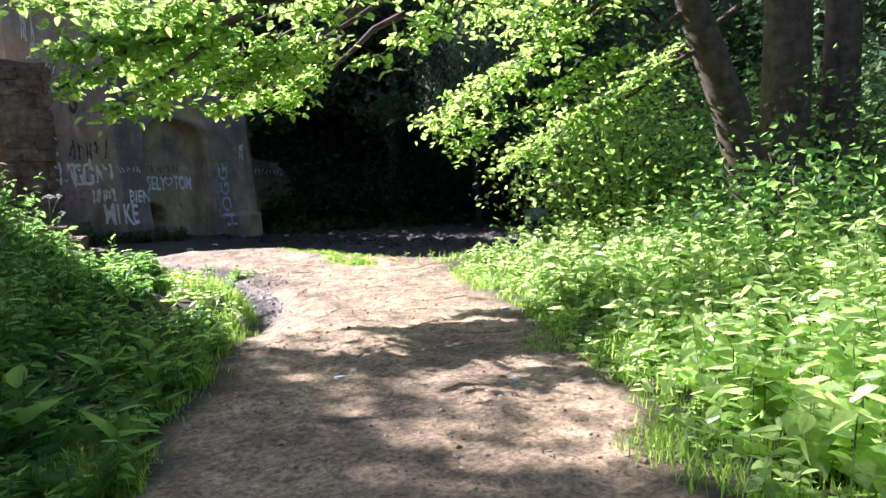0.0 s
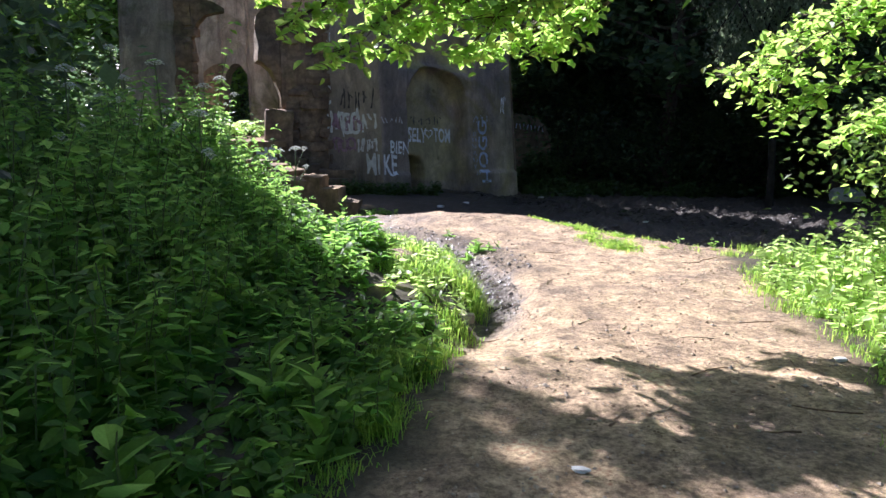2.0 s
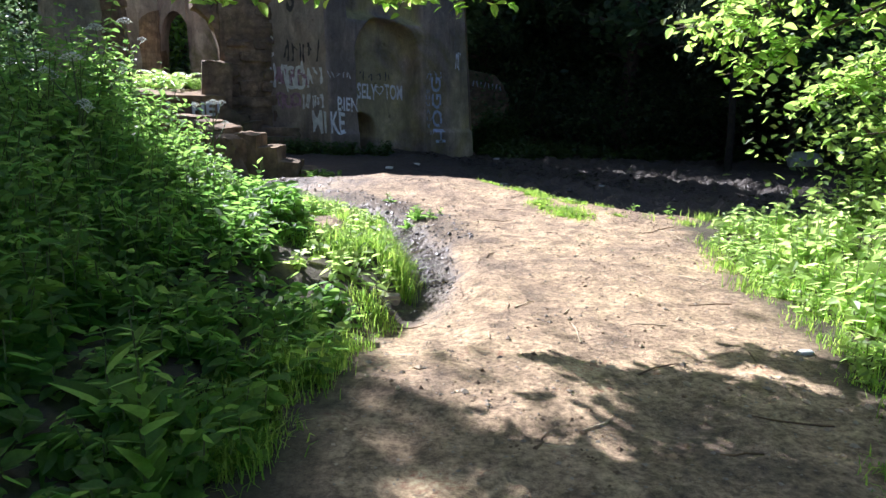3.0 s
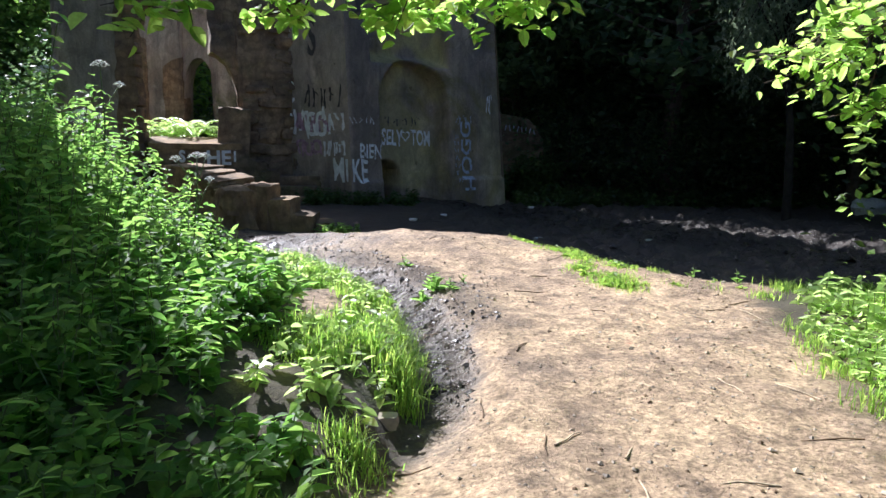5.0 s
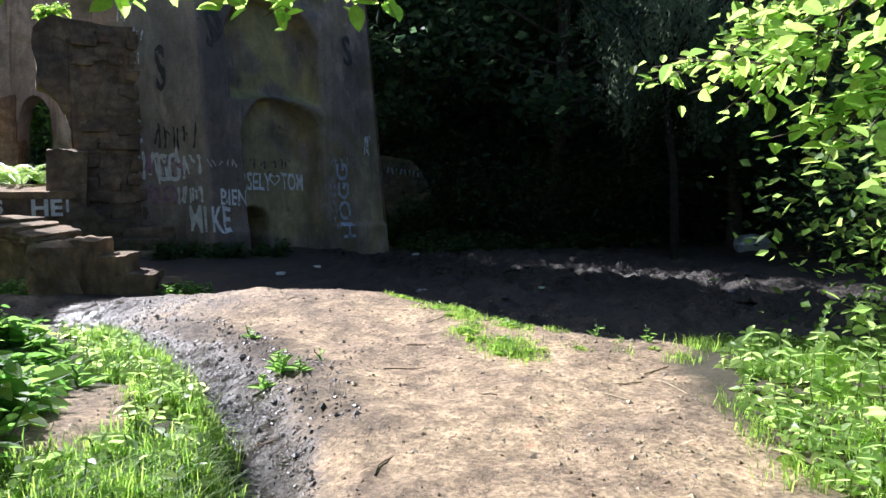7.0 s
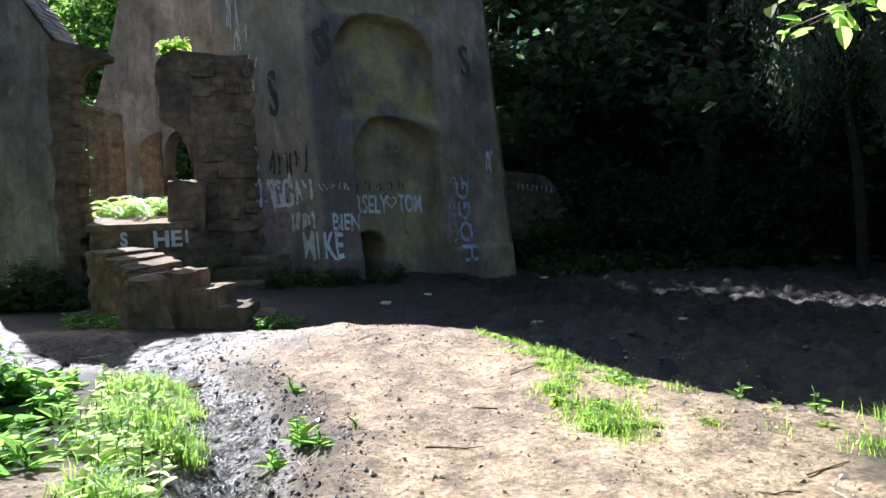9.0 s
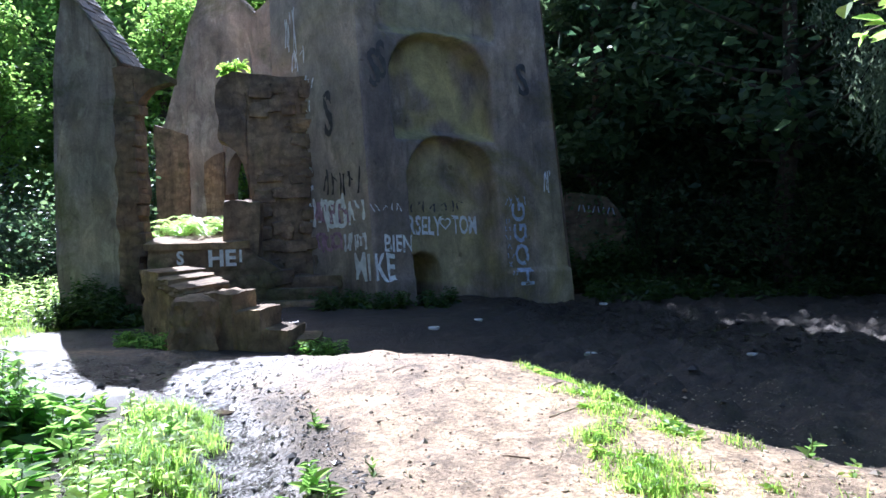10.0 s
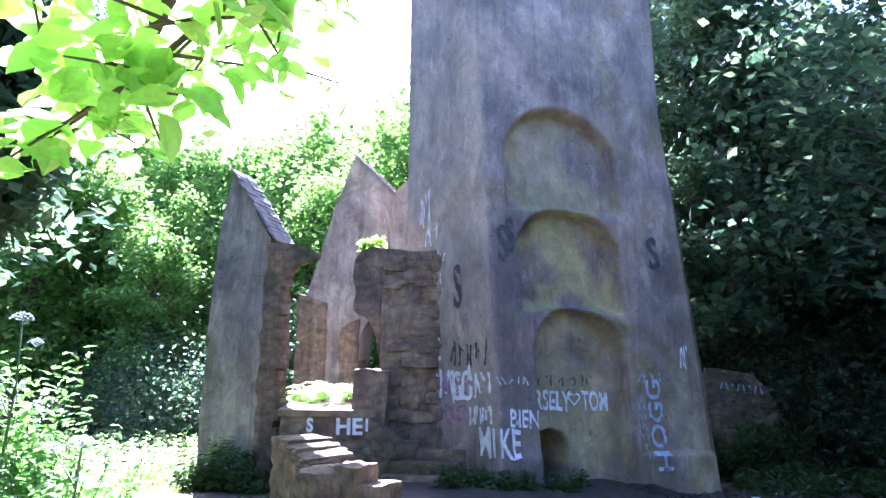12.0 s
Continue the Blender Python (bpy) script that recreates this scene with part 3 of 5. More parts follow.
for q in range(7):
    strokes("graffiti", 0, 2.74, 0.38 + q * 0.165, 2.86, 0.50 + q * 0.165, 2, 0.014, PAINT_BLUE, tower, 80 + q, "unreadable small sprayed letter")
strokes("graffiti", 0, 0.05, 1.62, 0.65, 1.78, 7, 0.012, PAINT_WHITE, tower, 9, "unreadable white sprayed tag")
strokes("graffiti", 0, 0.75, 1.62, 2.2, 1.85, 12, 0.022, PAINT_DARK, tower, 10, "unreadable black sprayed tag")
strokes("graffiti", 0, 2.75, 1.68, 3.3, 1.9, 7, 0.012, PAINT_BLUE, tower, 11, "unreadable blue sprayed tag")

# the broken wall beside the tower, with the rest of an arch at its free end
broken = thing("broken_wall", "broken rubble wall with ragged arch end beside the tower", "wall", kind="structure")
u, t_, b_ = cols([(0.0, 4.0, 3.05), (0.12, 4.2, 3.0), (0.3, 4.28, 2.85), (0.42, 4.25, 2.6), (0.5, 4.22, 2.2), (0.54, 4.22, -0.3), (0.9, 4.22, -0.3), (1.5, 4.2, -0.3), (2.0, 4.25, -0.3)], 0.1)
column_wall("masonry", (-5.8, 21.0), 18, 0.75, u, t_, b_, RUBBLE, broken, 0.09)

def slates(parent, a, b, y, depth, count, seed):
    """Overlapping slates laid down a sloping wall head from a to b, each given as (x, z)."""
    rnd = random.Random(seed)
    ang = math.degrees(math.atan2(a[1] - b[1], b[0] - a[0]))
    length = math.hypot(b[0] - a[0], b[1] - a[1]) / count
    bm = bmesh.new()
    bmesh.ops.create_cube(bm, size=1)
    bmesh.ops.bevel(bm, geom=bm.edges[:], offset=0.08, segments=1, affect="EDGES")
    me = bpy.data.meshes.new("slate")
    bm.to_mesh(me)
    bm.free()
    me.materials.append(SLATE)
    for k in range(count):
        f = (k + 0.5) / count
        for q in range(2):
            w = depth / 2 * rnd.uniform(0.9, 1.02)
            ob = part("slate", me, parent)
            ob.matrix_local = pose(a[0] + (b[0] - a[0]) * f + rnd.uniform(-0.02, 0.02), y + depth * (0.25 + 0.5 * q) + rnd.uniform(-0.03, 0.03), a[1] + (b[1] - a[1]) * f + 0.02, rnd.uniform(-2, 2), ang - 7 + rnd.uniform(-3, 3), rnd.uniform(-3, 3)) @ Matrix.Diagonal((length * 1.55, w, 0.045, 1))


# the free-standing gable with its sloping slate coping
gable = thing("gable_wall", "free-standing rendered gable wall with sloping slate coping", "wall", kind="structure")
u, t_, b_ = cols([(0, 2.4, -0.4), (0.03, 4.6, -0.4), (0.12, 5.35, -0.4), (0.33, 6.34, -0.4), (0.42, 6.3, -0.4), (1.25, 4.95, -0.4), (1.38, 4.72, -0.4)], 0.1)
GA = (-9.48, 21.5)
gable.matrix_basis = Matrix.Translation((0, 9.5, 1.395)) @ Matrix.Scale(0.925, 4) @ Matrix.Translation((0, -9.5, -1.395))
column_wall("masonry", GA, 0, 0.7, u, t_, b_, RUIN, gable, 0.06, lean=0.015)
slates(gable, (GA[0] + 0.33, 6.36), (GA[0] + 1.55, 4.68), GA[1] - 0.02, 0.86, 15, 3)
us = list(np.arange(0, 0.42, 0.08))
column_wall("jamb", (GA[0] + 1.36, 21.46), 4, 0.48, us, [4.58 + 0.04 * math.sin(9 * q) for q in us], [-0.4] * len(us), RUBBLE, gable, 0.10, 0.10, "brown rubble jamb of a lost doorway")
u, t_, b_ = cols([(0, 4.60, 3.70), (0.14, 4.58, 3.98), (0.32, 4.54, 4.16), (0.55, 4.46, 4.22), (0.74, 4.36, 4.26)], 0.07)
column_wall("lintel_stub", (-7.72, 21.50), 2, 0.28, u, t_, b_, RUBBLE, gable, 0.04, label="broken end of a stone lintel")
rnd = random.Random(8)
for q in range(16):
    z = -0.05 + q * 0.27 + rnd.uniform(-0.04, 0.04)
    bm = bmesh.new()
    bmesh.ops.create_cube(bm, size=1)
    bmesh.ops.bevel(bm, geom=bm.edges[:], offset=0.09, segments=1, affect="EDGES")
    ob = part_bm("quoin", bm, RUBBLE, gable)
    ob.matrix_local = pose(-7.80 + rnd.uniform(-0.05, 0.06), 21.63, z, rnd.uniform(-5, 5), rnd.uniform(-5, 5), rnd.uniform(-10, 14)) @ Matrix.Diagonal((rnd.uniform(0.2, 0.36), rnd.uniform(0.26, 0.36), rnd.uniform(0.19, 0.25), 1))

# the second gable, further back
back = thing("rear_gable", "rendered rear gable wall with arched doorway and graffiti", "wall", kind="structure")
pts = [(0.0, 4.1, -0.4), (0.16, 4.35, -0.4), (0.55, 5.5, -0.4), (0.95, 6.85, -0.4), (1.50, 8.2, -0.4), (1.58, 8.15, -0.4), (2.72, 6.98, -0.4), (3.18, 7.32, -0.4), (6.0, 7.2, -0.4)]
u, t_, b_ = cols(pts, 0.12)
b_ = [max(bb, (2.55 + 0.95 * math.sqrt(max(0, 1 - ((uu - 2.2) / 0.42) ** 2))) if abs(uu - 2.2) < 0.42 else bb) for uu, bb in zip(u, b_)]
column_wall("masonry", (-9.9, 26.0), 0, 0.7, u, t_, b_, RUIN, back, 0.07)
us = list(np.arange(0, 0.62, 0.09))
column_wall("doorway_jamb", (-8.66, 25.93), 0, 0.5, us, [3.25 + 0.25 * math.sin(2.6 * q) for q in us], [-0.4] * len(us), RUBBLE, back, 0.07, label="brown brick side of the arched doorway")
column_wall("low_return", (-10.0, 25.9), 0, 0.5, list(np.arange(0, 1.0, 0.1)), [4.3 - 0.35 * q for q in np.arange(0, 1.0, 0.1)], [-0.4] * 10, RUBBLE, back, 0.06, label="brown rubble foot of the gable")
slates(back, (-9.9 + 1.50, 8.22), (-9.9 + 2.75, 6.95), 25.92, 0.88, 14, 4)


# a stub of wall behind the tower, tagged in pale paint
stub = thing("wall_stub", "dark stub of rubble wall with unreadable pale tag behind the tower", "wall", kind="structure")
u, t_, b_ = cols([(0, 2.15, -0.4), (0.6, 2.05, -0.4), (1.0, 1.98, -0.4), (1.25, 1.7, -0.4), (1.4, 1.3, -0.4)], 0.12)
column_wall("masonry", (0.5, 26.3), 2, 0.5, u, t_, b_, RUBBLE, stub, 0.10)
for k in range(8):
    bm = bmesh.new()
    bmesh.ops.create_cube(bm, size=1)
    bmesh.ops.bevel(bm, geom=bm.edges[:], offset=0.05, segments=1, affect="EDGES")
    ob = part_bm("graffiti", bm, PAINT_BLUE, stub)
    ob.matrix_local = pose(0.82 + 0.115 * k, 26.22, 1.72 - 0.015 * k, 0, (12, -14, 0, 18, -8, 0, 15, -16)[k]) @ Matrix.Diagonal((0.03, 0.03, 0.17, 1))

# ---- low stone work ----
def rock(name, size, material, parent, seed, cuts=5, rough=0.08, label="", square=0.75):
    """A rough block: a rounded box with chipped, uneven faces."""
    bm = bmesh.new()
    bmesh.ops.create_cube(bm, size=2)
    bmesh.ops.subdivide_edges(bm, edges=bm.edges, cuts=cuts, use_grid_fill=True)
    for v in bm.verts:
        c = v.co.copy()
        r = c.normalized() * 1.25
        c = c * square + r * (1 - square)
        s = 1 + rough * (noise1(c.x, c.y, c.z, 1.4, seed) + 0.7 * noise1(c.x, c.y, c.z, 3.5, seed + 3) + 0.4 * noise1(c.x, c.y, c.z, 8, seed + 5))
        v.co = Vector((c.x * size[0] / 2 * s, c.y * size[1] / 2 * s, c.z * size[2] / 2 * (1 + rough * 0.5 * noise1(c.x, c.y, 0, 2, seed))))
    for f in bm.faces:
        f.smooth = True
    ob = part_bm(name, bm, material, parent, label)
    ob.data.set_sharp_from_angle(angle=radians(34))
    return ob


steps_wall = thing("low_wall", "low broken sandstone wall stepping down to the path", "wall", kind="structure")
rnd = random.Random(44)
for k, (low, high) in enumerate(((-0.42, 0.0), (-0.02, 0.40), (0.38, 0.66))):
    along = -0.05 if k % 2 else 0.0
    while along < 2.1:
        ln = rnd.uniform(0.42, 0.7)
        top = high if k < 2 else float(np.interp(along, [0, 0.8, 1.6, 2.1], [0.74, 0.68, 0.58, 0.48]))
        ob = rock("stone", (ln + 0.03, 0.58 * rnd.uniform(0.95, 1.05), top - low + 0.03), BLOCK, steps_wall, 7.7 * along + k, 8, 0.10, "", 0.93)
        c = along + ln / 2
        ob.matrix_local = pose(-6.02 + 0.731 * c + 0.20, 18.86 - 0.682 * c + 0.22, (low + top) / 2, rnd.uniform(-2, 2), rnd.uniform(-2, 2), -43 + rnd.uniform(-4, 4))
        along += ln
# x, y, top, width, depth, turn, squareness, roughness
for i, (x, y, top, lx, ly, rz, sq, rg) in enumerate((
        (-5.47, 18.76, 0.84, 0.95, 0.66, -43, 0.97, 0.05), (-4.98, 18.26, 0.77, 0.55, 0.66, -41, 0.90, 0.14), (-4.60, 17.90, 0.69, 0.52, 0.66, -47, 0.88, 0.16),
        (-4.30, 17.20, 0.56, 0.52, 0.56, 25, 0.55, 0.26), (-3.98, 17.52, 0.61, 0.42, 0.52, -10, 0.95, 0.10),
        (-3.62, 17.54, 0.39, 0.38, 0.52, -7, 0.95, 0.10), (-3.30, 17.55, 0.15, 0.34, 0.5, -4, 0.94, 0.11), (-3.02, 17.7, 0.02, 0.30, 0.5, 12, 0.8, 0.1))):
    cap = i < 3
    h = 0.2 if cap else 0.8 if i == 3 else top + 0.4
    ob = rock("stone", (lx, ly, h), BLOCK, steps_wall, i * 5.3, 11, rg, "", sq)
    ob.matrix_local = pose(x, y, top - h / 2, (2, 4, 6, 0, 2, 2, 3, 4)[i], (1, 3, 5, 4, 2, -2, 3, 0)[i], rz)
slab_wall = thing("platform_wall", "low rubble platform wall with pale slab top and white lettering", "wall", kind="structure")
u, t_, b_ = cols([(-0.25, 1.14, -0.4), (1.35, 1.12, -0.4), (1.5, 0.95, -0.4), (1.85, 0.76, -0.4), (2.1, 0.5, -0.4)], 0.1)
column_wall("masonry", (-6.46, 20.2), 19.7, 0.9, u, t_, b_, RUBBLE, slab_wall, 0.07)
u, t_, b_ = cols([(-0.3, 1.21, 1.10), (1.42, 1.20, 1.08)], 0.1)
column_wall("slab", (-6.45, 20.14), 19.7, 1.0, u, t_, b_, BLOCK, slab_wall, 0.03, label="pale worn stone slab").matrix_local = Matrix.Translation((-6.45, 20.14, 1.2)) @ pose(0, 0, 0, 0, 0, 19.7) @ pose(0, 0, 0, 7.5) @ pose(0, 0, 0, 0, 0, -19.7) @ Matrix.Translation((6.45, -20.14, -1.2))
u, t_, b_ = cols([(0, 1.26, -0.3), (2.6, 1.3, -0.3)], 0.3)
floor_up = thing("raised_floor", "raised earth floor inside the ruin behind the platform", "floor", kind="structure")
column_wall("earth", (-7.6, 21.2), 6, 4.6, u, t_, b_, RUBBLE, floor_up, 0.06)


def face_stones(parent, origin, angle, u0, u1, z0, z1, count, seed):
    """Uneven stones that stand a little proud of a rubble face."""
    rnd = random.Random(seed)
    ca, sa = math.cos(radians(angle)), math.sin(radians(angle))
    rows = max(1, int((z1 - z0) / 0.3))
    for k in range(count):
        row = k % rows
        u, z = rnd.uniform(u0, u1), z0 + (row + 0.5 + rnd.uniform(-0.2, 0.2)) * (z1 - z0) / rows
        ob = rock("stone", (rnd.uniform(0.2, 0.46), rnd.uniform(0.16, 0.22), rnd.uniform(0.14, 0.27)), RUBBLE, parent, seed + k * 1.3, 4, 0.22, "", 0.72)
        ob.matrix_local = pose(origin[0] + ca * u - sa * 0.035, origin[1] + sa * u + ca * 0.035, z, rnd.uniform(-6, 6), rnd.uniform(-9, 9), angle + rnd.uniform(-8, 8))


face_stones(broken, (-5.8, 21.0), 18, 0.68, 2.0, 0.3, 4.1, 62, 210)
face_stones(slab_wall, (-6.46, 20.2), 19.7, 1.35, 2.0, -0.1, 0.7, 9, 230)
face_stones(slab_wall, (-6.46, 20.2), 19.7, -0.15, 1.3, -0.1, 0.55, 16, 240)


def flat_words(name, words, origin, angle, u, z, height, material, parent, label, stretch=0.8):
    cu = bpy.data.curves.new(name, "FONT")
    cu.body, cu.size, cu.resolution_u, cu.offset, cu.extrude = words, height / 0.7, 3, 0.012, 0.003
    ob = bpy.data.objects.new(name, cu)
    scene.collection.objects.link(ob)
    me = bpy.data.meshes.new_from_object(ob.evaluated_get(bpy.context.evaluated_depsgraph_get()))
    bpy.data.objects.remove(ob)
    me.materials.clear()
    me.materials.append(material)
    ca, sa = math.cos(radians(angle)), math.sin(radians(angle))
    o = part(name, me, parent, label)
    o.matrix_local = pose(origin[0] + ca * u + sa * 0.085, origin[1] + sa * u - ca * 0.085, z, 90, 0, angle) @ Matrix.Diagonal((stretch, 1, 1, 1))
    return o


flat_words("graffiti", "HE", (-6.46, 20.2), 19.7, 0.72, 0.80, 0.27, PAINT_WHITE, slab_wall, WHITE, 1.0)
flat_words("graffiti", "S", (-6.46, 20.2), 19.7, 0.22, 0.85, 0.22, PAINT_WHITE, slab_wall, WHITE)
flat_words("graffiti", "T", (-6.46, 20.2), 19.7, 0.22, 0.60, 0.2, PAINT_WHITE, slab_wall, WHITE)
flat_words("graffiti", "I", (-6.46, 20.2), 19.7, 1.24, 0.86, 0.2, PAINT_WHITE, slab_wall, WHITE)
pillar = thing("pillar_stub", "rough stone pillar stub beside the broken wall", "pillar", kind="structure")
ob = rock("stone", (0.62, 0.55, 2.4), RUBBLE, pillar, 31, 9, 0.08, "", 0.94)
ob.matrix_local = pose(-5.40, 20.98, 0.72, 0, 3, 15)
stair = thing("stone_steps", "worn stone steps up to the ruin beside the tower", "steps", kind="structure")
for i, (z, y) in enumerate(((0.05, 20.55), (0.24, 20.9), (0.43, 21.2))):
    ob = rock("step", (1.2, 0.5, 0.24), RUBBLE, stair, 50 + i, 5, 0.05, "", 0.93)
    ob.matrix_local = pose(-4.25, y, z, 0, 0, 10)

# ---- plants ----
RNG = np.random.default_rng(7)


def leaf_cards(points, axes, normals, lengths, widths, fold=0.18, droop=0.15):
    """Rounded leaves: folded along the rib, bent at the tip. All arguments are arrays."""
    n = len(points)
    side = np.cross(axes, normals)
    side /= np.linalg.norm(side, axis=1, keepdims=True) + 1e-9
    L, W = lengths[:, None], widths[:, None]
    up = normals
    base = points
    outline = ((0.08, 0.20), (0.26, 0.43), (0.52, 0.46), (0.80, 0.27))
    left = [base + axes * L * a + side * W * w + up * (W * fold * w * 2.2 - L * droop * a * a) for a, w in outline]
    right = [base + axes * L * a - side * W * w + up * (W * fold * w * 2.2 - L * droop * a * a) for a, w in outline]
    tip = base + axes * L - up * L * droop
    verts = np.stack([base] + left + [tip] + right[::-1], 1).reshape(-1, 3)
    k = np.arange(n)[:, None] * 10
    faces = np.concatenate([k + np.array([[0, 1, 2, 3, 4, 5]]), k + np.array([[0, 5, 6, 7, 8, 9]])])
    return verts, faces


def small_cards(points, axes, normals, lengths, widths):
    """Leaves of two triangles each, for what is far off."""
    side = np.cross(axes, normals)
    side /= np.linalg.norm(side, axis=1, keepdims=True) + 1e-9
    L, W = lengths[:, None], widths[:, None]
    verts = np.stack([points, points + axes * L * 0.5 + side * W * 0.5, points + axes * L - normals * L * 0.15, points + axes * L * 0.5 - side * W * 0.5], 1).reshape(-1, 3)
    k = np.arange(len(points))[:, None] * 4
    return verts, k + np.array([[0, 1, 2, 3]])


def unit(v):
    return v / (np.linalg.norm(v, axis=1, keepdims=True) + 1e-9)


def random_leaves(points, length, up=0.5, spread=1.0, rng=RNG, small=False, slim=0.6):
    n = len(points)
    axes = unit(rng.normal(size=(n, 3)) * (1, 1, 0.5) * spread + (0, 0, -0.15))
    normals = unit(rng.normal(size=(n, 3)) + (0, 0, up * 2.5))
    normals = unit(normals - axes * (normals * axes).sum(1, keepdims=True))
    L = length * rng.uniform(0.6, 1.25, n)
    return (small_cards if small else leaf_cards)(points, axes, normals, L, L * slim * rng.uniform(0.8, 1.2, n))


def tube(bm, points, radii, sides=7):
    """A tapered tube through points."""
    rings = []
    for i, p in enumerate(points):
        p = Vector(p)
        a, b = Vector(points[max(0, i - 1)]), Vector(points[min(len(points) - 1, i + 1)])
        d = (b - a).normalized()
        x = d.orthogonal().normalized()
        if i:
            x = (last - d * last.dot(d)).normalized()
        last = x
        y = d.cross(x)
        rings.append([bm.verts.new(p + (x * math.cos(k * 2 * math.pi / sides) + y * math.sin(k * 2 * math.pi / sides)) * radii[i]) for k in range(sides)])
    for r0, r1 in zip(rings, rings[1:]):
        for k in range(sides):
            f = bm.faces.new((r0[k], r0[(k + 1) % sides], r1[(k + 1) % sides], r1[k]))
            f.smooth = True
    bm.faces.new(rings[-1])


def wander(a, b, steps, amount, rnd):
    a, b = Vector(a), Vector(b)
    out = []
    for i in range(steps + 1):
        f = i / steps
        p = a.lerp(b, f)
        if 0 < i < steps:
            p += Vector((rnd.uniform(-1, 1), rnd.uniform(-1, 1), rnd.uniform(-1, 1) * 0.5)) * amount
        out.append(p)
    return out


def broad_tree(name, height, spread, leaves, leaf, rnd_seed, material, label, trunk_r=0.22, bare=0.3, small=True, lumps=38):
    """A woodland tree: tapered trunk, limbs, and a crown of leaf clumps with gaps."""
    rnd, rng = random.Random(rnd_seed), np.random.default_rng(rnd_seed)
    t = thing(name, label, "tree")
    bm = bmesh.new()
    lean = (rnd.uniform(-0.6, 0.6), rnd.uniform(-0.6, 0.6))
    top = (lean[0], lean[1], height * 0.92)
    spine = wander((0, 0, -0.4), top, 7, 0.12, rnd)
    tube(bm, spine, [trunk_r * (1 - 0.8 * i / 7) * (1.35 if i == 0 else 1) for i in range(8)], 9)
    clumps = []
    for i in range(lumps):
        h = bare + (1 - bare) * (i + rnd.random()) / lumps
        ang = i * 2.4 + rnd.uniform(-0.5, 0.5)
        reach = spread * (0.25 + 0.75 * math.sin(min(1.0, (1.03 - h) / (1 - bare)) * 1.9)) * rnd.uniform(0.6, 1.1)
        root = Vector(top) * h * 0.9
        end = Vector((math.cos(ang) * reach + lean[0] * h, math.sin(ang) * reach + lean[1] * h, height * h * rnd.uniform(0.95, 1.08)))
        tube(bm, wander(root, end, 3, 0.15, rnd), [trunk_r * 0.3, trunk_r * 0.2, trunk_r * 0.12, 0.01], 5)
        clumps.append((end, root))
    part_bm("trunk", bm, BARK, t)
    per = leaves // len(clumps)
    pts = []
    for end, root in clumps:
        size = spread * rnd.uniform(0.11, 0.24)
        f = rng.uniform(0.5, 1.1, per)[:, None]
        c = np.array(root)[None] * (1 - f) + np.array(end)[None] * f
        pts.append(c + rng.normal(size=(per, 3)) * (size, size, size * 0.5))
    v, fc = random_leaves(np.concatenate(pts), leaf, 0.5, rng=rng, small=small)
    part("crown", np_mesh("crown", v, fc, material), t)
    return t


# the wood behind and around
WOOD = []
for k in range(6):
    WOOD.append(broad_tree("tree", (11, 13, 9.5, 12, 11, 10)[k], (3.2, 3.6, 3.0, 2.6, 3.2, 3.0)[k], 10000, 0.27, 100 + k, SHADELEAF if k < 4 else SUNLEAF, "tall leafy woodland tree in the dark wood" if k < 4 else "sunlit leafy tree beyond the clearing", 0.2 + 0.02 * k, (0.16, 0.22, 0.12, 0.2, 0.14, 0.14)[k]))
WOOD_AT = []
wr = random.Random(12)
for gx in range(-34, 36, 4):
    for gy in range(24, 54, 4):
        x, y = gx + wr.uniform(-1.6, 1.6), gy + wr.uniform(-1.6, 1.6)
        s = x * 0.8 + y * 0.6
        open_left = -14 < x < 2.5 and y < 31
        if open_left or (y < 30 and -16 < x < -6):
            continue
        if x < -15 and y < 29:
            continue
        if x > 2 and (y < 25 or (y > 28 and wr.random() < 0.4)):
            continue
        WOOD_AT.append((x, y, min(wr.uniform(0.9, 1.25) * (1.55 if y > 41 and x < -2 else 1), ((1.02 * (y - 22) + 1.4) * 0.07 if 1.5 < s < (12 if x < -6 else 10) or 13.0 < s < 14.4 else 9.0))))
for gx, gy in ((9, 23), (12, 20), (13.5, 16), (12, 12), (15, 9), (11, 7), (17, 20), (16, 5), (9.5, 26),  (-9.2, 8.2), (-7.6, 4.6), (-5.8, 1.6), (-13.5, 13.0), (-17, 17.5), (-15, 11), (-12.0, 9.5), (-12.5, 7), (-16, 9), (-10.5, 3), (-20, 17), (-18, 13), (8, 1), (12, 0), (-6, -3), (-11, -2), (3, -5), (-2, -7)):
    WOOD_AT.append((gx, gy, wr.uniform(1.1, 1.35) if gx < -11 and gy > 5 else wr.uniform(0.75, 1.0)))
# trees that get the leaf colour with sunlight in it; the rest get the shaded one
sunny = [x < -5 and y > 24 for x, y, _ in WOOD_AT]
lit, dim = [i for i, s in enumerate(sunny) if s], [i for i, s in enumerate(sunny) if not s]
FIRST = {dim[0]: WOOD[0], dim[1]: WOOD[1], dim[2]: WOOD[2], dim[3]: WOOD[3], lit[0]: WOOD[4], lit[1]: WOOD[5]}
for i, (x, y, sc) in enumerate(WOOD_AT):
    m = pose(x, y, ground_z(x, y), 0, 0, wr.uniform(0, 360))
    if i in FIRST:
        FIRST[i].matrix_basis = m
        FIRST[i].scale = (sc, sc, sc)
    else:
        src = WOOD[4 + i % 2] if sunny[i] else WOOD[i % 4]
        keep = src.scale.copy()
        src.scale = (sc, sc, sc)
        c = copy_thing(src, m)
        c.scale = (sc, sc, sc)
        src.scale = keep
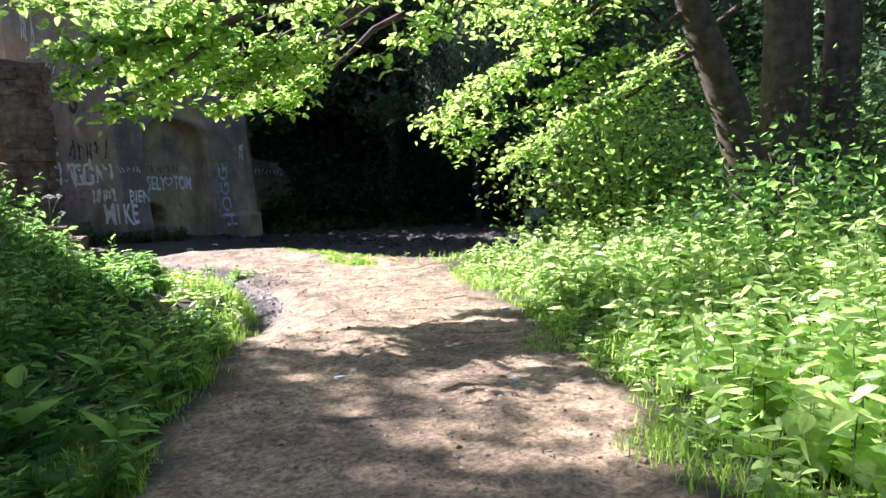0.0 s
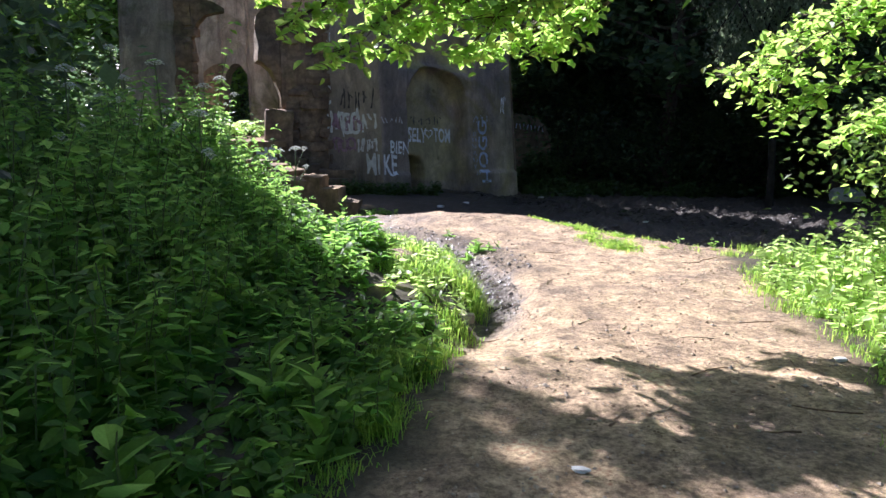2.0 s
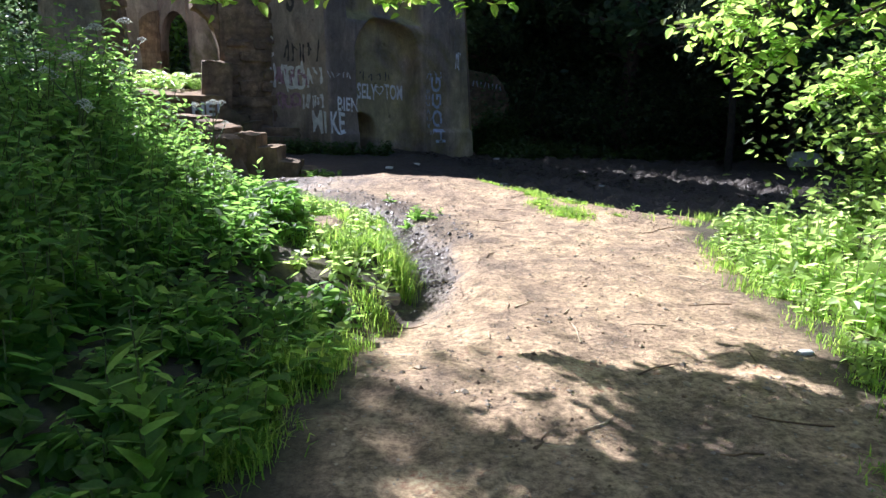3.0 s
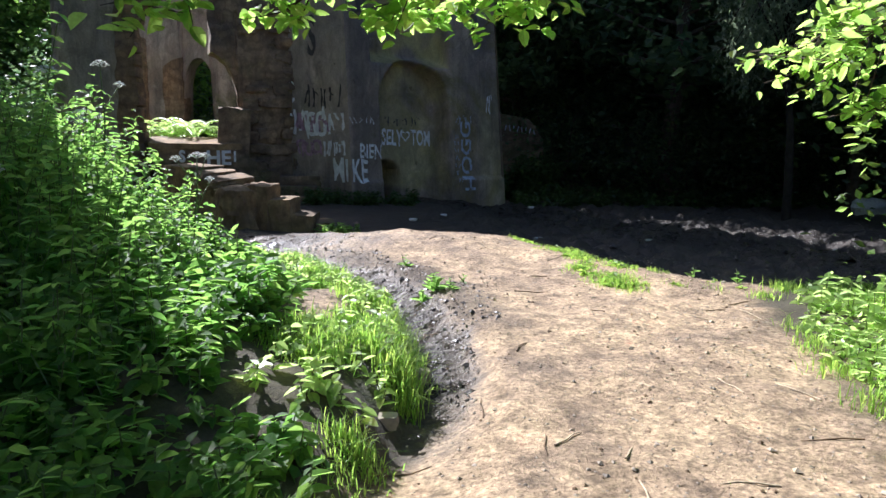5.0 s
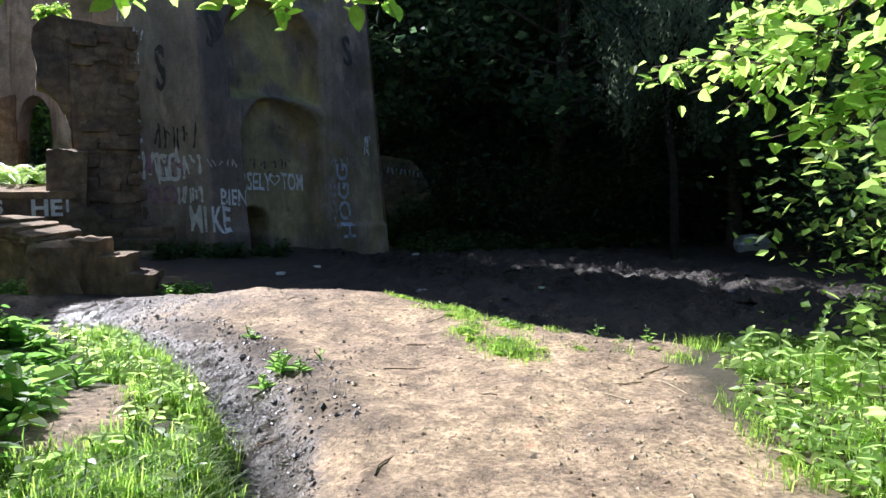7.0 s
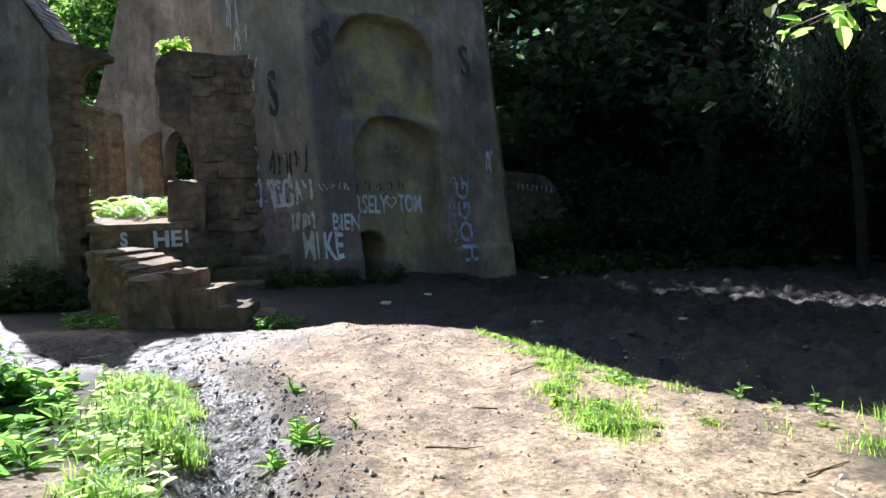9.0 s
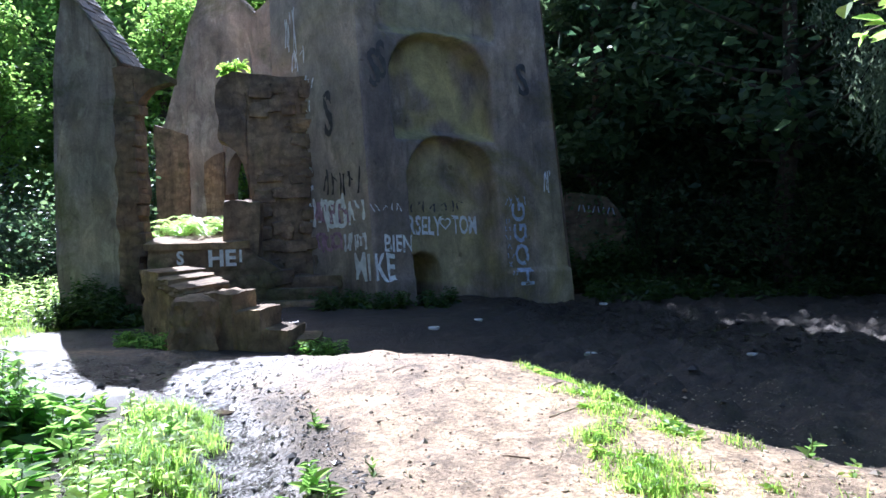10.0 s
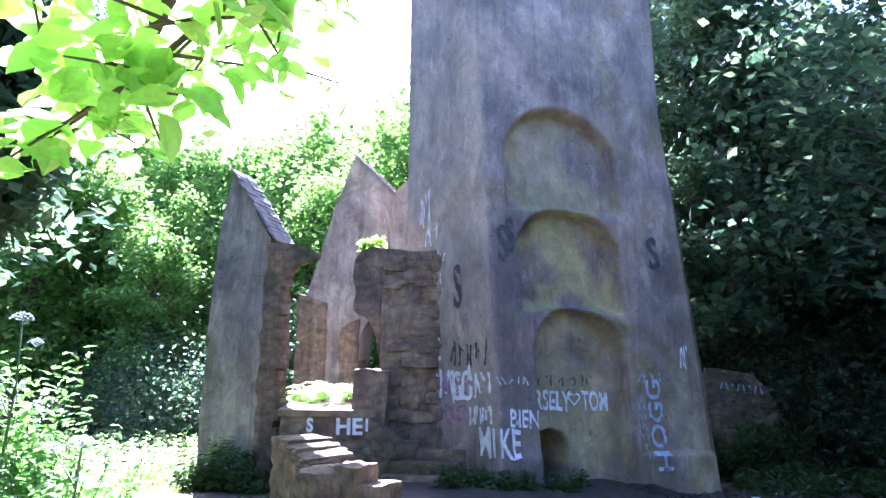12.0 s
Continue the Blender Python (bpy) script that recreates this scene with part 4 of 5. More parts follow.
# bare-trunked ones are added left of the view to shade thicket and verge
for x, y, h, w, seed, bare in ((-14.2, 16.4, 17.0, 4.3, 131, 0.5), (-8.3, 14.2, 7.2, 1.5, 135, 0.5), (-11.15, 13.32, 13.5, 3.8, 132, 0.5), (1.5, 28.7, 14.0, 3.0, 133, 0.2), (-2.0, 33.4, 18.0, 3.3, 134, 0.3)):
    tall = broad_tree("tree", h, w, 24000, 0.27, seed, SHADELEAF, "bare-trunked tree with high crown, added out of view to shade the thicket" if bare > 0.4 else "tall leafy tree in the dark wood behind the tower", 0.3, bare)
    tall.matrix_basis = pose(x, y, ground_z(x, y))
for ob in [o for o in scene.objects if o.name.startswith("tree") and not o.parent]:
    tagged(ob, group="trees of the wood")


def shrub(name, centre, radii, leaves, leaf, material, label, seed, small=True, category="shrub", hang=0.0):
    """A bush of many arching stems with leaves along them, leaving gaps."""
    rnd, rng = random.Random(seed), np.random.default_rng(seed)
    cx, cy = centre
    gz = ground_z(cx, cy)
    t = thing(name, label, category, (cx, cy, gz - 0.03))
    bm = bmesh.new()
    pts = []
    stems = 26
    for i in range(stems):
        a = i * 2.399
        r = math.sqrt((i + 0.5) / stems)
        end = Vector((math.cos(a) * r * radii[0], math.sin(a) * r * radii[1], radii[2] * (1.05 - 0.65 * r * r) * rnd.uniform(0.75, 1.1)))
        foot = Vector((end.x * 0.25, end.y * 0.25, -0.05))
        mid = foot.lerp(end, 0.6) + Vector((0, 0, 0.2 * radii[2]))
        tube(bm, [foot, mid, end], [0.03, 0.018, 0.006], 5)
        k = leaves // stems
        f = rng.uniform(0.1, 1.05, k)[:, None]
        line = np.array(foot)[None] * (1 - f) ** 2 + 2 * f * (1 - f) * np.array(mid)[None] + f ** 2 * np.array(end)[None]
        w = 0.16 * (radii[0] + radii[1])
        p = line + rng.normal(size=(k, 3)) * (w, w, w * 0.6)
        if hang:
            p[:, 2] -= rng.uniform(0, hang, k)
        p[:, 2] = np.maximum(p[:, 2], 0.03)
        if hang:
            p = p[p[:, 2] > 1.5 + 0.6 * np.sin(p[:, 0] * 3)]
        pts.append(p)
    part_bm("branchwork", bm, BARK, t)
    v, f = random_leaves(np.concatenate(pts), leaf, 0.5, rng=rng, small=small)
    part("foliage", np_mesh("foliage", v, f, material), t)
    return t


# the tree on the right of the path: leaning trunks, and boughs that hang low over the path
def path_tree():
    rnd, rng = random.Random(5), np.random.default_rng(5)
    t = thing("path_tree", "leaning broadleaf tree with low sunlit boughs over the path", "tree", (4.7, 9.4, ground_z(4.7, 9.4)))
    o = Vector((4.7, 9.4, ground_z(4.7, 9.4)))
    bm = bmesh.new()
    tube(bm, wander((0, 0, -0.3), (-1.7, 0.3, 4.6), 5, 0.06, rnd), [0.30, 0.24, 0.21, 0.18, 0.14, 0.1], 10)
    tube(bm, wander((0.45, 0.35, -0.3), (0.6, 0.5, 8), 5, 0.08, rnd), [0.36, 0.3, 0.28, 0.25, 0.2, 0.12], 10)
    tube(bm, wander((1.1, 0.2, -0.3), (1.5, 0.3, 7.5), 5, 0.08, rnd), [0.3, 0.24, 0.21, 0.18, 0.14, 0.08], 10)
    part_bm("trunk", bm, BARK, t)
    boughs = (
        # start, end, leaves, spread, sag
        ((3.0, 9.7, 4.4), (-1.9, 10.1, 2.55), 401, 0.26, 0.0),
        ((1.2, 9.9, 3.6), (-2.75, 9.85, 2.35), 801, 0.22, 0.0),
        ((0.6, 10.2, 3.4), (-1.05, 10.7, 2.15), 141, 0.18, 0.0),
        ((-0.6, 10.05, 2.9), (-1.6, 10.25, 1.86), 300, 0.13, 0.0),
        ((-1.2, 9.9, 2.75), (-2.4, 9.5, 1.80), 300, 0.14, 0.0),
        ((0.2, 9.9, 3.3), (-2.2, 10.3, 2.2), 601, 0.24, 0.0),
        ((0.4, 9.8, 3.2), (-1.4, 9.9, 2.1), 501, 0.26, 0.0),
        ((0.2, 10.2, 3.2), (-0.95, 10.1, 2.25), 301, 0.2, 0.0),
        ((-0.8, 10.0, 2.9), (-2.9, 10.2, 2.75), 301, 0.26, 0.0),
        ((-0.6, 9.7, 3.0), (-2.3, 9.2, 2.5), 301, 0.24, 0.0),
        ((0.9, 9.4, 3.4), (-0.9, 9.2, 2.6), 301, 0.24, 0.0),
        ((1.5, 9.0, 3.6), (-0.5, 8.6, 2.1), 221, 0.2, 0.0),
        ((0.4, 10.3, 2.9), (-0.95, 10.4, 1.95), 181, 0.16, 0.0),
        ((-0.3, 10.2, 2.6), (-1.3, 10.6, 1.98), 151, 0.13, 0.0),
        ((-1.0, 10.2, 2.6), (-2.1, 10.5, 1.95), 350, 0.16, 0.0),
        ((-1.6, 10.0, 2.7), (-2.8, 9.7, 2.0), 350, 0.16, 0.0),
        ((3.0, 9.7, 4.4), (1.0, 11.9, 4.4), 500, 0.35, 0.0),
        ((3.4, 9.6, 3.6), (0.95, 10.6, 1.75), 900, 0.26, 0.0),
        ((3.6, 9.6, 3.0), (1.0, 10.4, 1.45), 700, 0.24, 0.0),
        ((3.4, 9.6, 3.6), (1.4, 11.8, 2.0), 800, 0.28, 0.0),
        ((3.8, 9.5, 2.6), (1.75, 10.6, 1.3), 700, 0.26, 0.0),
        ((3.4, 9.6, 3.9), (1.2, 9.6, 2.6), 700, 0.3, 0.0),
        ((3.2, 9.7, 4.2), (1.7, 11.3, 3.2), 900, 0.35, 0.0),
        ((4.2, 9.5, 3.0), (2.8, 11.6, 1.6), 1000, 0.4, 0.0),
        ((4.2, 9.5, 4.5), (3.0, 12.5, 3.5), 1000, 0.5, 0.0),
        ((4.2, 9.5, 5.5), (2.4, 11.2, 5.0), 1000, 0.6, 0.0),
    )
    for a, b, n, reach, sag in boughs:
        bm = bmesh.new()
        a, b = Vector(a) - o, Vector(b) - o
        line = wander(a, b, 5, 0.08, rnd)
        tube(bm, line, [0.04, 0.032, 0.025, 0.018, 0.011, 0.004], 6)
        arr = np.array([tuple(p) for p in line])
        # twigs in flat sprays, each with alternate leaves
        pts = []
        for _ in range(max(4, n // 9)):
            f = rng.uniform(0.62 if n % 10 else 0.15, 1.0)
            k = min(4, int(f * 5))
            p0 = arr[k] + (arr[k + 1] - arr[k]) * (f * 5 - k)
            d = unit(rng.normal(size=(1, 3)) * (1, 1, 0.35) + np.array(b - a)[None] * 0.25 + (0, 0, -0.12))[0]
            ln = reach * rng.uniform(0.6, 1.8)
            p1 = p0 + d * ln
            tube(bm, [tuple(p0), tuple(p1)], [0.005, 0.002], 4)
            for q in np.linspace(0.25, 1.05, 9):
                pts.append(p0 + (p1 - p0) * q + rng.normal(size=3) * 0.025)
        bough = part_bm("bough", bm, BARK, t)
        v, fc = random_leaves(np.array(pts), 0.085, 0.9, rng=rng, slim=0.72)
        part("foliage", np_mesh("foliage", v, fc, BEECH), bough, "sunlit yellow-green leaves")
    return t


path_tree()

# bushes at the edge of the wood
for i, (x, y, rx, ry, rz, n, mat, lab) in enumerate((
        (4.2, 11.8, 1.6, 1.4, 2.2, 6000, BEECH, "sunlit leafy bush beside the path"),
        (6.4, 13.0, 2.0, 2.0, 3.2, 7000, NETTLE, "tall dense bush at the wood edge"),
        (6.2, 10.2, 1.6, 1.8, 2.4, 6000, NETTLE, "tall dense bush at the wood edge"),
        (3.4, 8.0, 1.2, 1.2, 1.1, 4000, NETTLE, "low leafy bush beside the path"),
        # next three: added beyond the left edge of view to shade the thicket
        (-6.5, 10.4, 1.4, 1.5, 3.8, 9000, SHADELEAF, "dark bush added behind the nettle thicket to shade it"),
        (-5.9, 8.2, 1.4, 1.5, 4.8, 11000, SHADELEAF, "dark bush added behind the nettle thicket to shade it"),
        (-5.3, 6.0, 1.3, 1.4, 4.4, 9000, SHADELEAF, "dark bush added behind the nettle thicket to shade it"),
        (10.2, 19.2, 2.4, 2.4, 4.0, 8000, SHADELEAF, "dark bush at the edge of the hollow"),
        (6.0, 25.6, 2.6, 1.6, 2.6, 8000, SHADELEAF, "dark bush at the edge of the hollow"),
        (2.4, 27.5, 2.6, 1.6, 3.2, 8000, SHADELEAF, "dark bush at the edge of the hollow"),
        (10.5, 24.5, 2.6, 2.0, 3.6, 8000, SHADELEAF, "dark bush at the edge of the hollow"),
        (-13.5, 27.0, 3.0, 2.2, 2.6, 8000, SHADELEAF, "dark bush beside the ruin"),
        (-11.5, 28.5, 2.6, 2.2, 4.5, 8000, SHADELEAF, "dark bush behind the ruin"),
        (-17.5, 29.0, 2.8, 2.4, 3.6, 8000, SHADELEAF, "dark bush beside the ruin"),
        (-6.5, 31.0, 3.0, 2.2, 5.5, 9000, SHADELEAF, "tall bush behind the ruin"))):
    shrub("bush", (x, y), (rx, ry, rz), n, 0.1 if mat in (BEECH, NETTLE) else 0.16 if mat is SHADELEAF else 0.09, mat, lab, 300 + i, hang=2.2 if mat is PALELEAF else 0.0)


def willow(at, height, seed):
    """A pale willow: arching limbs, and leafy strands that hang from them."""
    rnd, rng = random.Random(seed), np.random.default_rng(seed)
    x, y = at
    t = thing("willow_tree", "pale drooping willow beside the muddy hollow", "tree", (x, y, ground_z(x, y) - 0.05))
    bm = bmesh.new()
    tube(bm, wander((0, 0, -0.2), (-0.3, 0.2, height * 0.8), 5, 0.08, rnd), [0.1, 0.09, 0.08, 0.06, 0.04, 0.02], 8)
    P, A = [], []
    for i in range(30):
        a, r = i * 2.4, rnd.uniform(0.6, 2.1)
        root = Vector((-0.2, 0.1, height * rnd.uniform(0.45, 0.8)))
        end = Vector((math.cos(a) * r, math.sin(a) * r, height * rnd.uniform(0.55, 1.0)))
        mid = root.lerp(end, 0.55) + Vector((0, 0, 0.5))
        tube(bm, [root, mid, end], [0.035, 0.02, 0.008], 5)
        for s in range(22):
            f = rnd.uniform(0.4, 1.05)
            p = root * (1 - f) ** 2 + mid * 2 * f * (1 - f) + end * f * f + Vector((rnd.gauss(0, 0.2), rnd.gauss(0, 0.2), 0))
            drop = rnd.uniform(0.5, 2.0)
            drop = min(drop, p.z - 1.2)
            for k in range(22):
                g = k / 22
                P.append((p.x + rnd.gauss(0, 0.06), p.y + rnd.gauss(0, 0.06), p.z - drop * g))
                A.append((rnd.gauss(0, 0.5), rnd.gauss(0, 0.5), -0.8))
    part_bm("trunk", bm, SHADEBARK, t)
    P, A = np.array(P), unit(np.array(A))
    N = unit(rng.normal(size=P.shape))
    N = unit(N - A * (N * A).sum(1, keepdims=True))
    L = rng.uniform(0.07, 0.13, len(P))
    vv, ff = small_cards(P, A, N, L, L * 0.32)
    part("crown", np_mesh("crown", vv, ff, PALELEAF), t)
    return t


willow((6.3, 21.0), 6.6, 77)


# nettles and weeds in thickets
def weed_field(name, places, label, material, seed, leaf=0.09, pairs=9, category="weeds"):
    """Upright leafy stems at (x, y, height); each stem carries pairs of drooping leaves."""
    rng = np.random.default_rng(seed)
    P, A, N, L = [], [], [], []
    sv, sf = [], []
    for x, y, h in places:
        z0 = ground_z(x, y) - 0.02
        lx, ly = rng.normal(size=2) * 0.16 * h
        k0 = len(sv)
        r = 0.0035
        for q in (0, 1):
            for a in range(3):
                sv.append((x + 0.85 * lx * q + r * math.cos(a * 2.1), y + 0.85 * ly * q + r * math.sin(a * 2.1), z0 + 0.85 * h * q))
        for a in range(3):
            sf.append((k0 + a, k0 + (a + 1) % 3, k0 + 3 + (a + 1) % 3, k0 + 3 + a))
        np_ = max(3, int(pairs * h + 2))
        for i in range(np_):
            f = 0.12 + 0.88 * (i + rng.uniform(0, 0.6)) / np_
            ang = rng.uniform(0, 6.28)
            for s in (0, 2.6 + rng.uniform(0, 1)):
                d = np.array((math.cos(ang + s), math.sin(ang + s), rng.uniform(-0.5, 0.6)))
                P.append((x + lx * f, y + ly * f, z0 + h * f))
                A.append(d)
                N.append(np.array((-d[0] * d[2], -d[1] * d[2], 1)) + rng.normal(size=3) * 0.4)
                L.append(leaf * (1.35 - 0.75 * f) * rng.uniform(0.55, 1.3))
    P, A, N, L = np.array(P), unit(np.array(A)), unit(np.array(N)), np.array(L)
    N = unit(N - A * (N * A).sum(1, keepdims=True))
    v, f = leaf_cards(P, A, N, L, L * 0.62, 0.12, 0.28)
    t = thing(name, label, category, kind="stuff")
    tagged(part("foliage", np_mesh("foliage", v, f, material), t), kind="stuff")
    tagged(part("stalkwork", np_mesh("stalkwork", sv, sf, STEM), t), kind="stuff")
    return t


def scatter(n, box, keep, seed):
    rng = np.random.default_rng(seed)
    out = []
    while len(out) < n:
        x, y = rng.uniform(box[0], box[1]), rng.uniform(box[2], box[3])
        h = keep(x, y)
        if h and h > 0:
            out.append((x, y, h * rng.uniform(0.7, 1.15)))
    return out


def thicket(x, y):
    edge = float(np.interp(y, [5, 7, 8.5, 10, 12, 13.2, 13.8], [-2.95, -2.9, -2.8, -2.65, -2.95, -3.2, -3.6]))
    d = edge - x
    return 0 if d < 0 else min(1.65, 0.42 + 0.95 * d) * (0.85 + 0.3 * noise1(x, y, 0, 0.9, 6))


weed_field("nettle_thicket", scatter(2100, (-6.5, -2.6, 5.5, 13.8), thicket, 21), "tall green nettle thicket beside the path", NETTLE, 22, 0.10, 14)
weed_field("nettle_spikes", scatter(150, (-5.2, -2.7, 7.5, 13.6), lambda x, y: 1.22 * thicket(x, y), 121), "tall nettle stems standing above the thicket", NETTLE, 122, 0.085, 12)
weed_field("nettle_field", scatter(1000, (-16, -7.6, 12.5, 25), lambda x, y: 0.75 if (x < -9.6 or y < 20.6) and x + 0.3 * (y - 13) < -6.8 else 0, 23), "sunlit nettles in the clearing beside the ruin", WEEDLEAF, 24, 0.12, 9)


def right_weeds(x, y):
    d = x - float(np.interp(y, *XR))
    return 0 if d < 0.25 else min(0.75, 0.12 + 0.35 * d) * (0.8 + 0.4 * noise1(x, y, 0, 1.1, 4))


weed_field("bramble_patch", scatter(800, (-0.6, 4.5, 3.8, 12.6), right_weeds, 25), "sunlit low weeds and brambles beside the path", WEEDLEAF, 26, 0.11, 12)
weed_field("broad_weeds", scatter(700, (-0.4, 3.2, 3.6, 9.6), lambda x, y: 0.4 if x - float(np.interp(y, *XR)) > 0.35 else 0, 55), "sunlit broad-leaved weeds beside the path", WEEDLEAF, 56, 0.135, 12)
weed_field("verge_weeds", scatter(150, (-3.8, -1.5, 9.6, 14.2), lambda x, y: 0.17 if 0.15 < float(np.interp(y, *XL)) - x < 0.75 and bare_patch(x, y) < 0.3 else 0, 27), "low leafy weeds on the path verge", WEEDLEAF, 28, 0.08, 18)
weed_field("shade_weeds", scatter(560, (-3.5, -1.7, 6.2, 11.6), lambda x, y: 0.2 + 0.16 * noise1(x, y, 0, 2, 3) if (0.1 if y < 9.4 else 0.85) < float(np.interp(y, *XL)) - x < (1.3 if y < 9.4 else 1.7) else 0, 127), "dark broad-leaved weeds in the shade beside the path", NETTLE, 128, 0.095, 24)
weed_field("dock_patch", scatter(240, (-3.7, -2.2, 10.6, 13.7), lambda x, y: 0.2 + 0.2 * noise1(x, y, 0, 1.5, 9) if 0.95 < float(np.interp(y, *XL)) - x < 2.2 and noise1(x, y, 0, 1.7, 31) > -0.3 else 0, 129), "sunlit clumps of broad dock leaves beside the drain", NETTLE, 130, 0.15, 24)
weed_field("right_low_weeds", scatter(420, (-0.5, 3.4, 5.0, 13.2), lambda x, y: 0.13 if 0.05 < x - float(np.interp(y, *XR)) < 1.2 and noise1(x, y, 0, 2.1, 15) > -0.1 else 0, 131), "low sunlit clover-like weeds in the grass", WEEDLEAF, 132, 0.075, 26)
weed_field("ivy_patch", scatter(90, (-4.0, -1.6, 19.9, 21.4), lambda x, y: 0.3 if abs((x + 2.9) * 0.3 + (20.6 - y)) < 0.45 else 0, 29), "dark ivy at the foot of the tower", IVY, 30, 0.1, 22)
def fern(at, z0, size, seed):
    """A fern: arching fronds in a crown, each with a row of leaflets on both sides."""
    rng = np.random.default_rng(seed)
    t = thing("fern", "sunlit fern with arching fronds on the raised floor", "fern", (*at, z0), "ferns in the ruin")
    for k in range(11):
        a, ln = k * 0.571 + rng.uniform(-0.2, 0.2), size * rng.uniform(0.75, 1.15)
        f = np.linspace(0.08, 1, 22)
        rise = rng.uniform(1.2, 2.3)
        d = np.array((math.cos(a), math.sin(a), 0))
        line = d[None] * (f * ln)[:, None] + np.array((0, 0, 1))[None] * (ln * (rise * f - 0.75 * rise * f * f))[:, None]
        side = np.array((-math.sin(a), math.cos(a), 0))
        P = np.concatenate([line, line])
        A = unit(np.concatenate([np.tile(side, (22, 1)), np.tile(-side, (22, 1))]) + d * 0.35 + rng.normal(size=(44, 3)) * 0.08)
        N = unit(np.tile((0, 0, 1.0), (44, 1)) - A * A[:, 2:3])
        L = np.tile(ln * 0.26 * np.sin(np.clip(f * 2.6 + 0.35, 0, 3.1)), 2)
        v, fc = small_cards(P, A, N, L, L * 0.34)
        part("frond", np_mesh("frond", v, fc, WEEDLEAF), t)
    return t


for i, (x, y, r) in enumerate(((-6.9, 21.55, 0.5), (-6.35, 21.5, 0.55), (-6.0, 21.75, 0.5), (-7.2, 21.9, 0.55), (-6.6, 22.1, 0.6), (-6.2, 22.3, 0.55), (-7.0, 22.5, 0.6), (-6.75, 21.35, 0.36), (-7.25, 21.4, 0.3))):
    fern((x, y), 1.27, r, 700 + i)


def grass_field(name, places, label, seed, height, material=GRASS):
    """Tufts of bent blades at (x, y, height)."""
    rng = np.random.default_rng(seed)
    p = np.array(places)
    n = len(p)
    z = np.array([ground_z(a, b) for a, b, _ in places]) - 0.01
    base = np.column_stack([p[:, 0], p[:, 1], z])
    h = p[:, 2] * rng.uniform(0.5, 1.3, n)
    ang = rng.uniform(0, 6.283, n)
    d = np.column_stack([np.cos(ang), np.sin(ang), np.zeros(n)])
    sd = np.column_stack([-np.sin(ang), np.cos(ang), np.zeros(n)]) * (0.0026 * rng.uniform(0.7, 1.6, n))[:, None]
    bend = rng.uniform(0.15, 1.15, n)
    m = base + d * (h * bend * 0.3)[:, None] + np.array((0, 0, 1)) * (h * 0.6)[:, None]
    tip = base + d * (h * bend)[:, None] + np.array((0, 0, 1)) * (h * (1 - 0.35 * bend))[:, None]
    v = np.stack([base - sd, base + sd, m + sd * 0.8, tip, m - sd * 0.8], 1).reshape(-1, 3)
    k = np.arange(n)[:, None] * 5
    f4 = k + np.array([[0, 1, 2, 4]])
    f3 = k + np.array([[4, 2, 3, 3]])
    me = bpy.data.meshes.new(name)
    faces = [tuple(q) for q in f4.tolist()] + [tuple(q[:3]) for q in f3.tolist()]
    me.from_pydata(v.tolist(), [], faces)
    me.materials.append(material)
    return tagged(new(name, me), label, "grass", kind="stuff")


def tufted(n, box, keep, seed, per=14, spread=0.05):
    rng = np.random.default_rng(seed)
    out = []
    for x, y, h in scatter(n, box, keep, seed):
        for q in rng.normal(size=(per, 2)) * spread:
            out.append((x + q[0], y + q[1], h))
    return out


def verge_tuft(x, y):
    d = float(np.interp(y, *XL)) - x
    if d < 0.06 or bare_patch(x, y) > 0.35 or noise1(x, y, 0, 2.2, 8) < -0.12:
        return 0
    wide = 0.5 if y < 9.6 else float(np.interp(y, [10.5, 12.0], [0.85, 0.6])) + 0.15 * noise1(x, y, 0, 2, 6)
    return (0.07 + 0.26 * abs(noise1(x, y, 0, 2.6, 8))) * (1 if d < wide else 0) * (0.7 if y < 9.6 else 1.0)


grass_field("verge_grass", tufted(1700, (-3.8, -1.2, 4.0, 14.3), verge_tuft, 41), "sunlit grass on the verge beside the path", 42, 0.2)
grass_field("right_grass", tufted(1500, (-0.5, 3.6, 4.0, 13.2), lambda x, y: 0.06 + 0.16 * abs(noise1(x, y, 0, 2.4, 18)) if -0.1 + 0.25 * noise1(x, y, 0, 3, 2) < x - float(np.interp(y, *XR)) < 1.4 and noise1(x, y, 0, 1.9, 5) > -0.2 else 0, 43), "short sunlit grass beside the path", 44, 0.13)


def crest_tuft(x, y):
    mid, half = np.interp(y, [12.5, 13.6, 14.7, 15.5], [0.45, 0.45, 0.28, -0.1]), np.interp(y, [12.5, 13.3, 14.7, 15.5], [0.12, 0.3, 0.36, 0.2])
    stray = noise1(x, y, 0, 6, 3) > 0.45 and x > 0.2 and y < 13.6
    near = abs(x - mid) < half * (1 + 0.7 * noise1(x, y, 0, 3, 7)) and noise1(x, y, 0, 4, 5) > 0.0
    return 0.04 + 0.09 * abs(noise1(x, y, 0, 3.5, 4)) if near or stray else 0


grass_field("crest_grass", tufted(300, (-0.6, 1.3, 12.5, 15.6), lambda x, y: crest_tuft(x, y), 45, 18, 0.06), "short sunlit grass on the crest of the mound", 46, 0.12)
grass_field("clearing_grass", tufted(900, (-12, -6.5, 13, 21), lambda x, y: 0.2 if x + 0.3 * (y - 13) < -6.2 else 0, 47, 10, 0.1), "sunlit grass in the clearing beside the ruin", 48, 0.2)


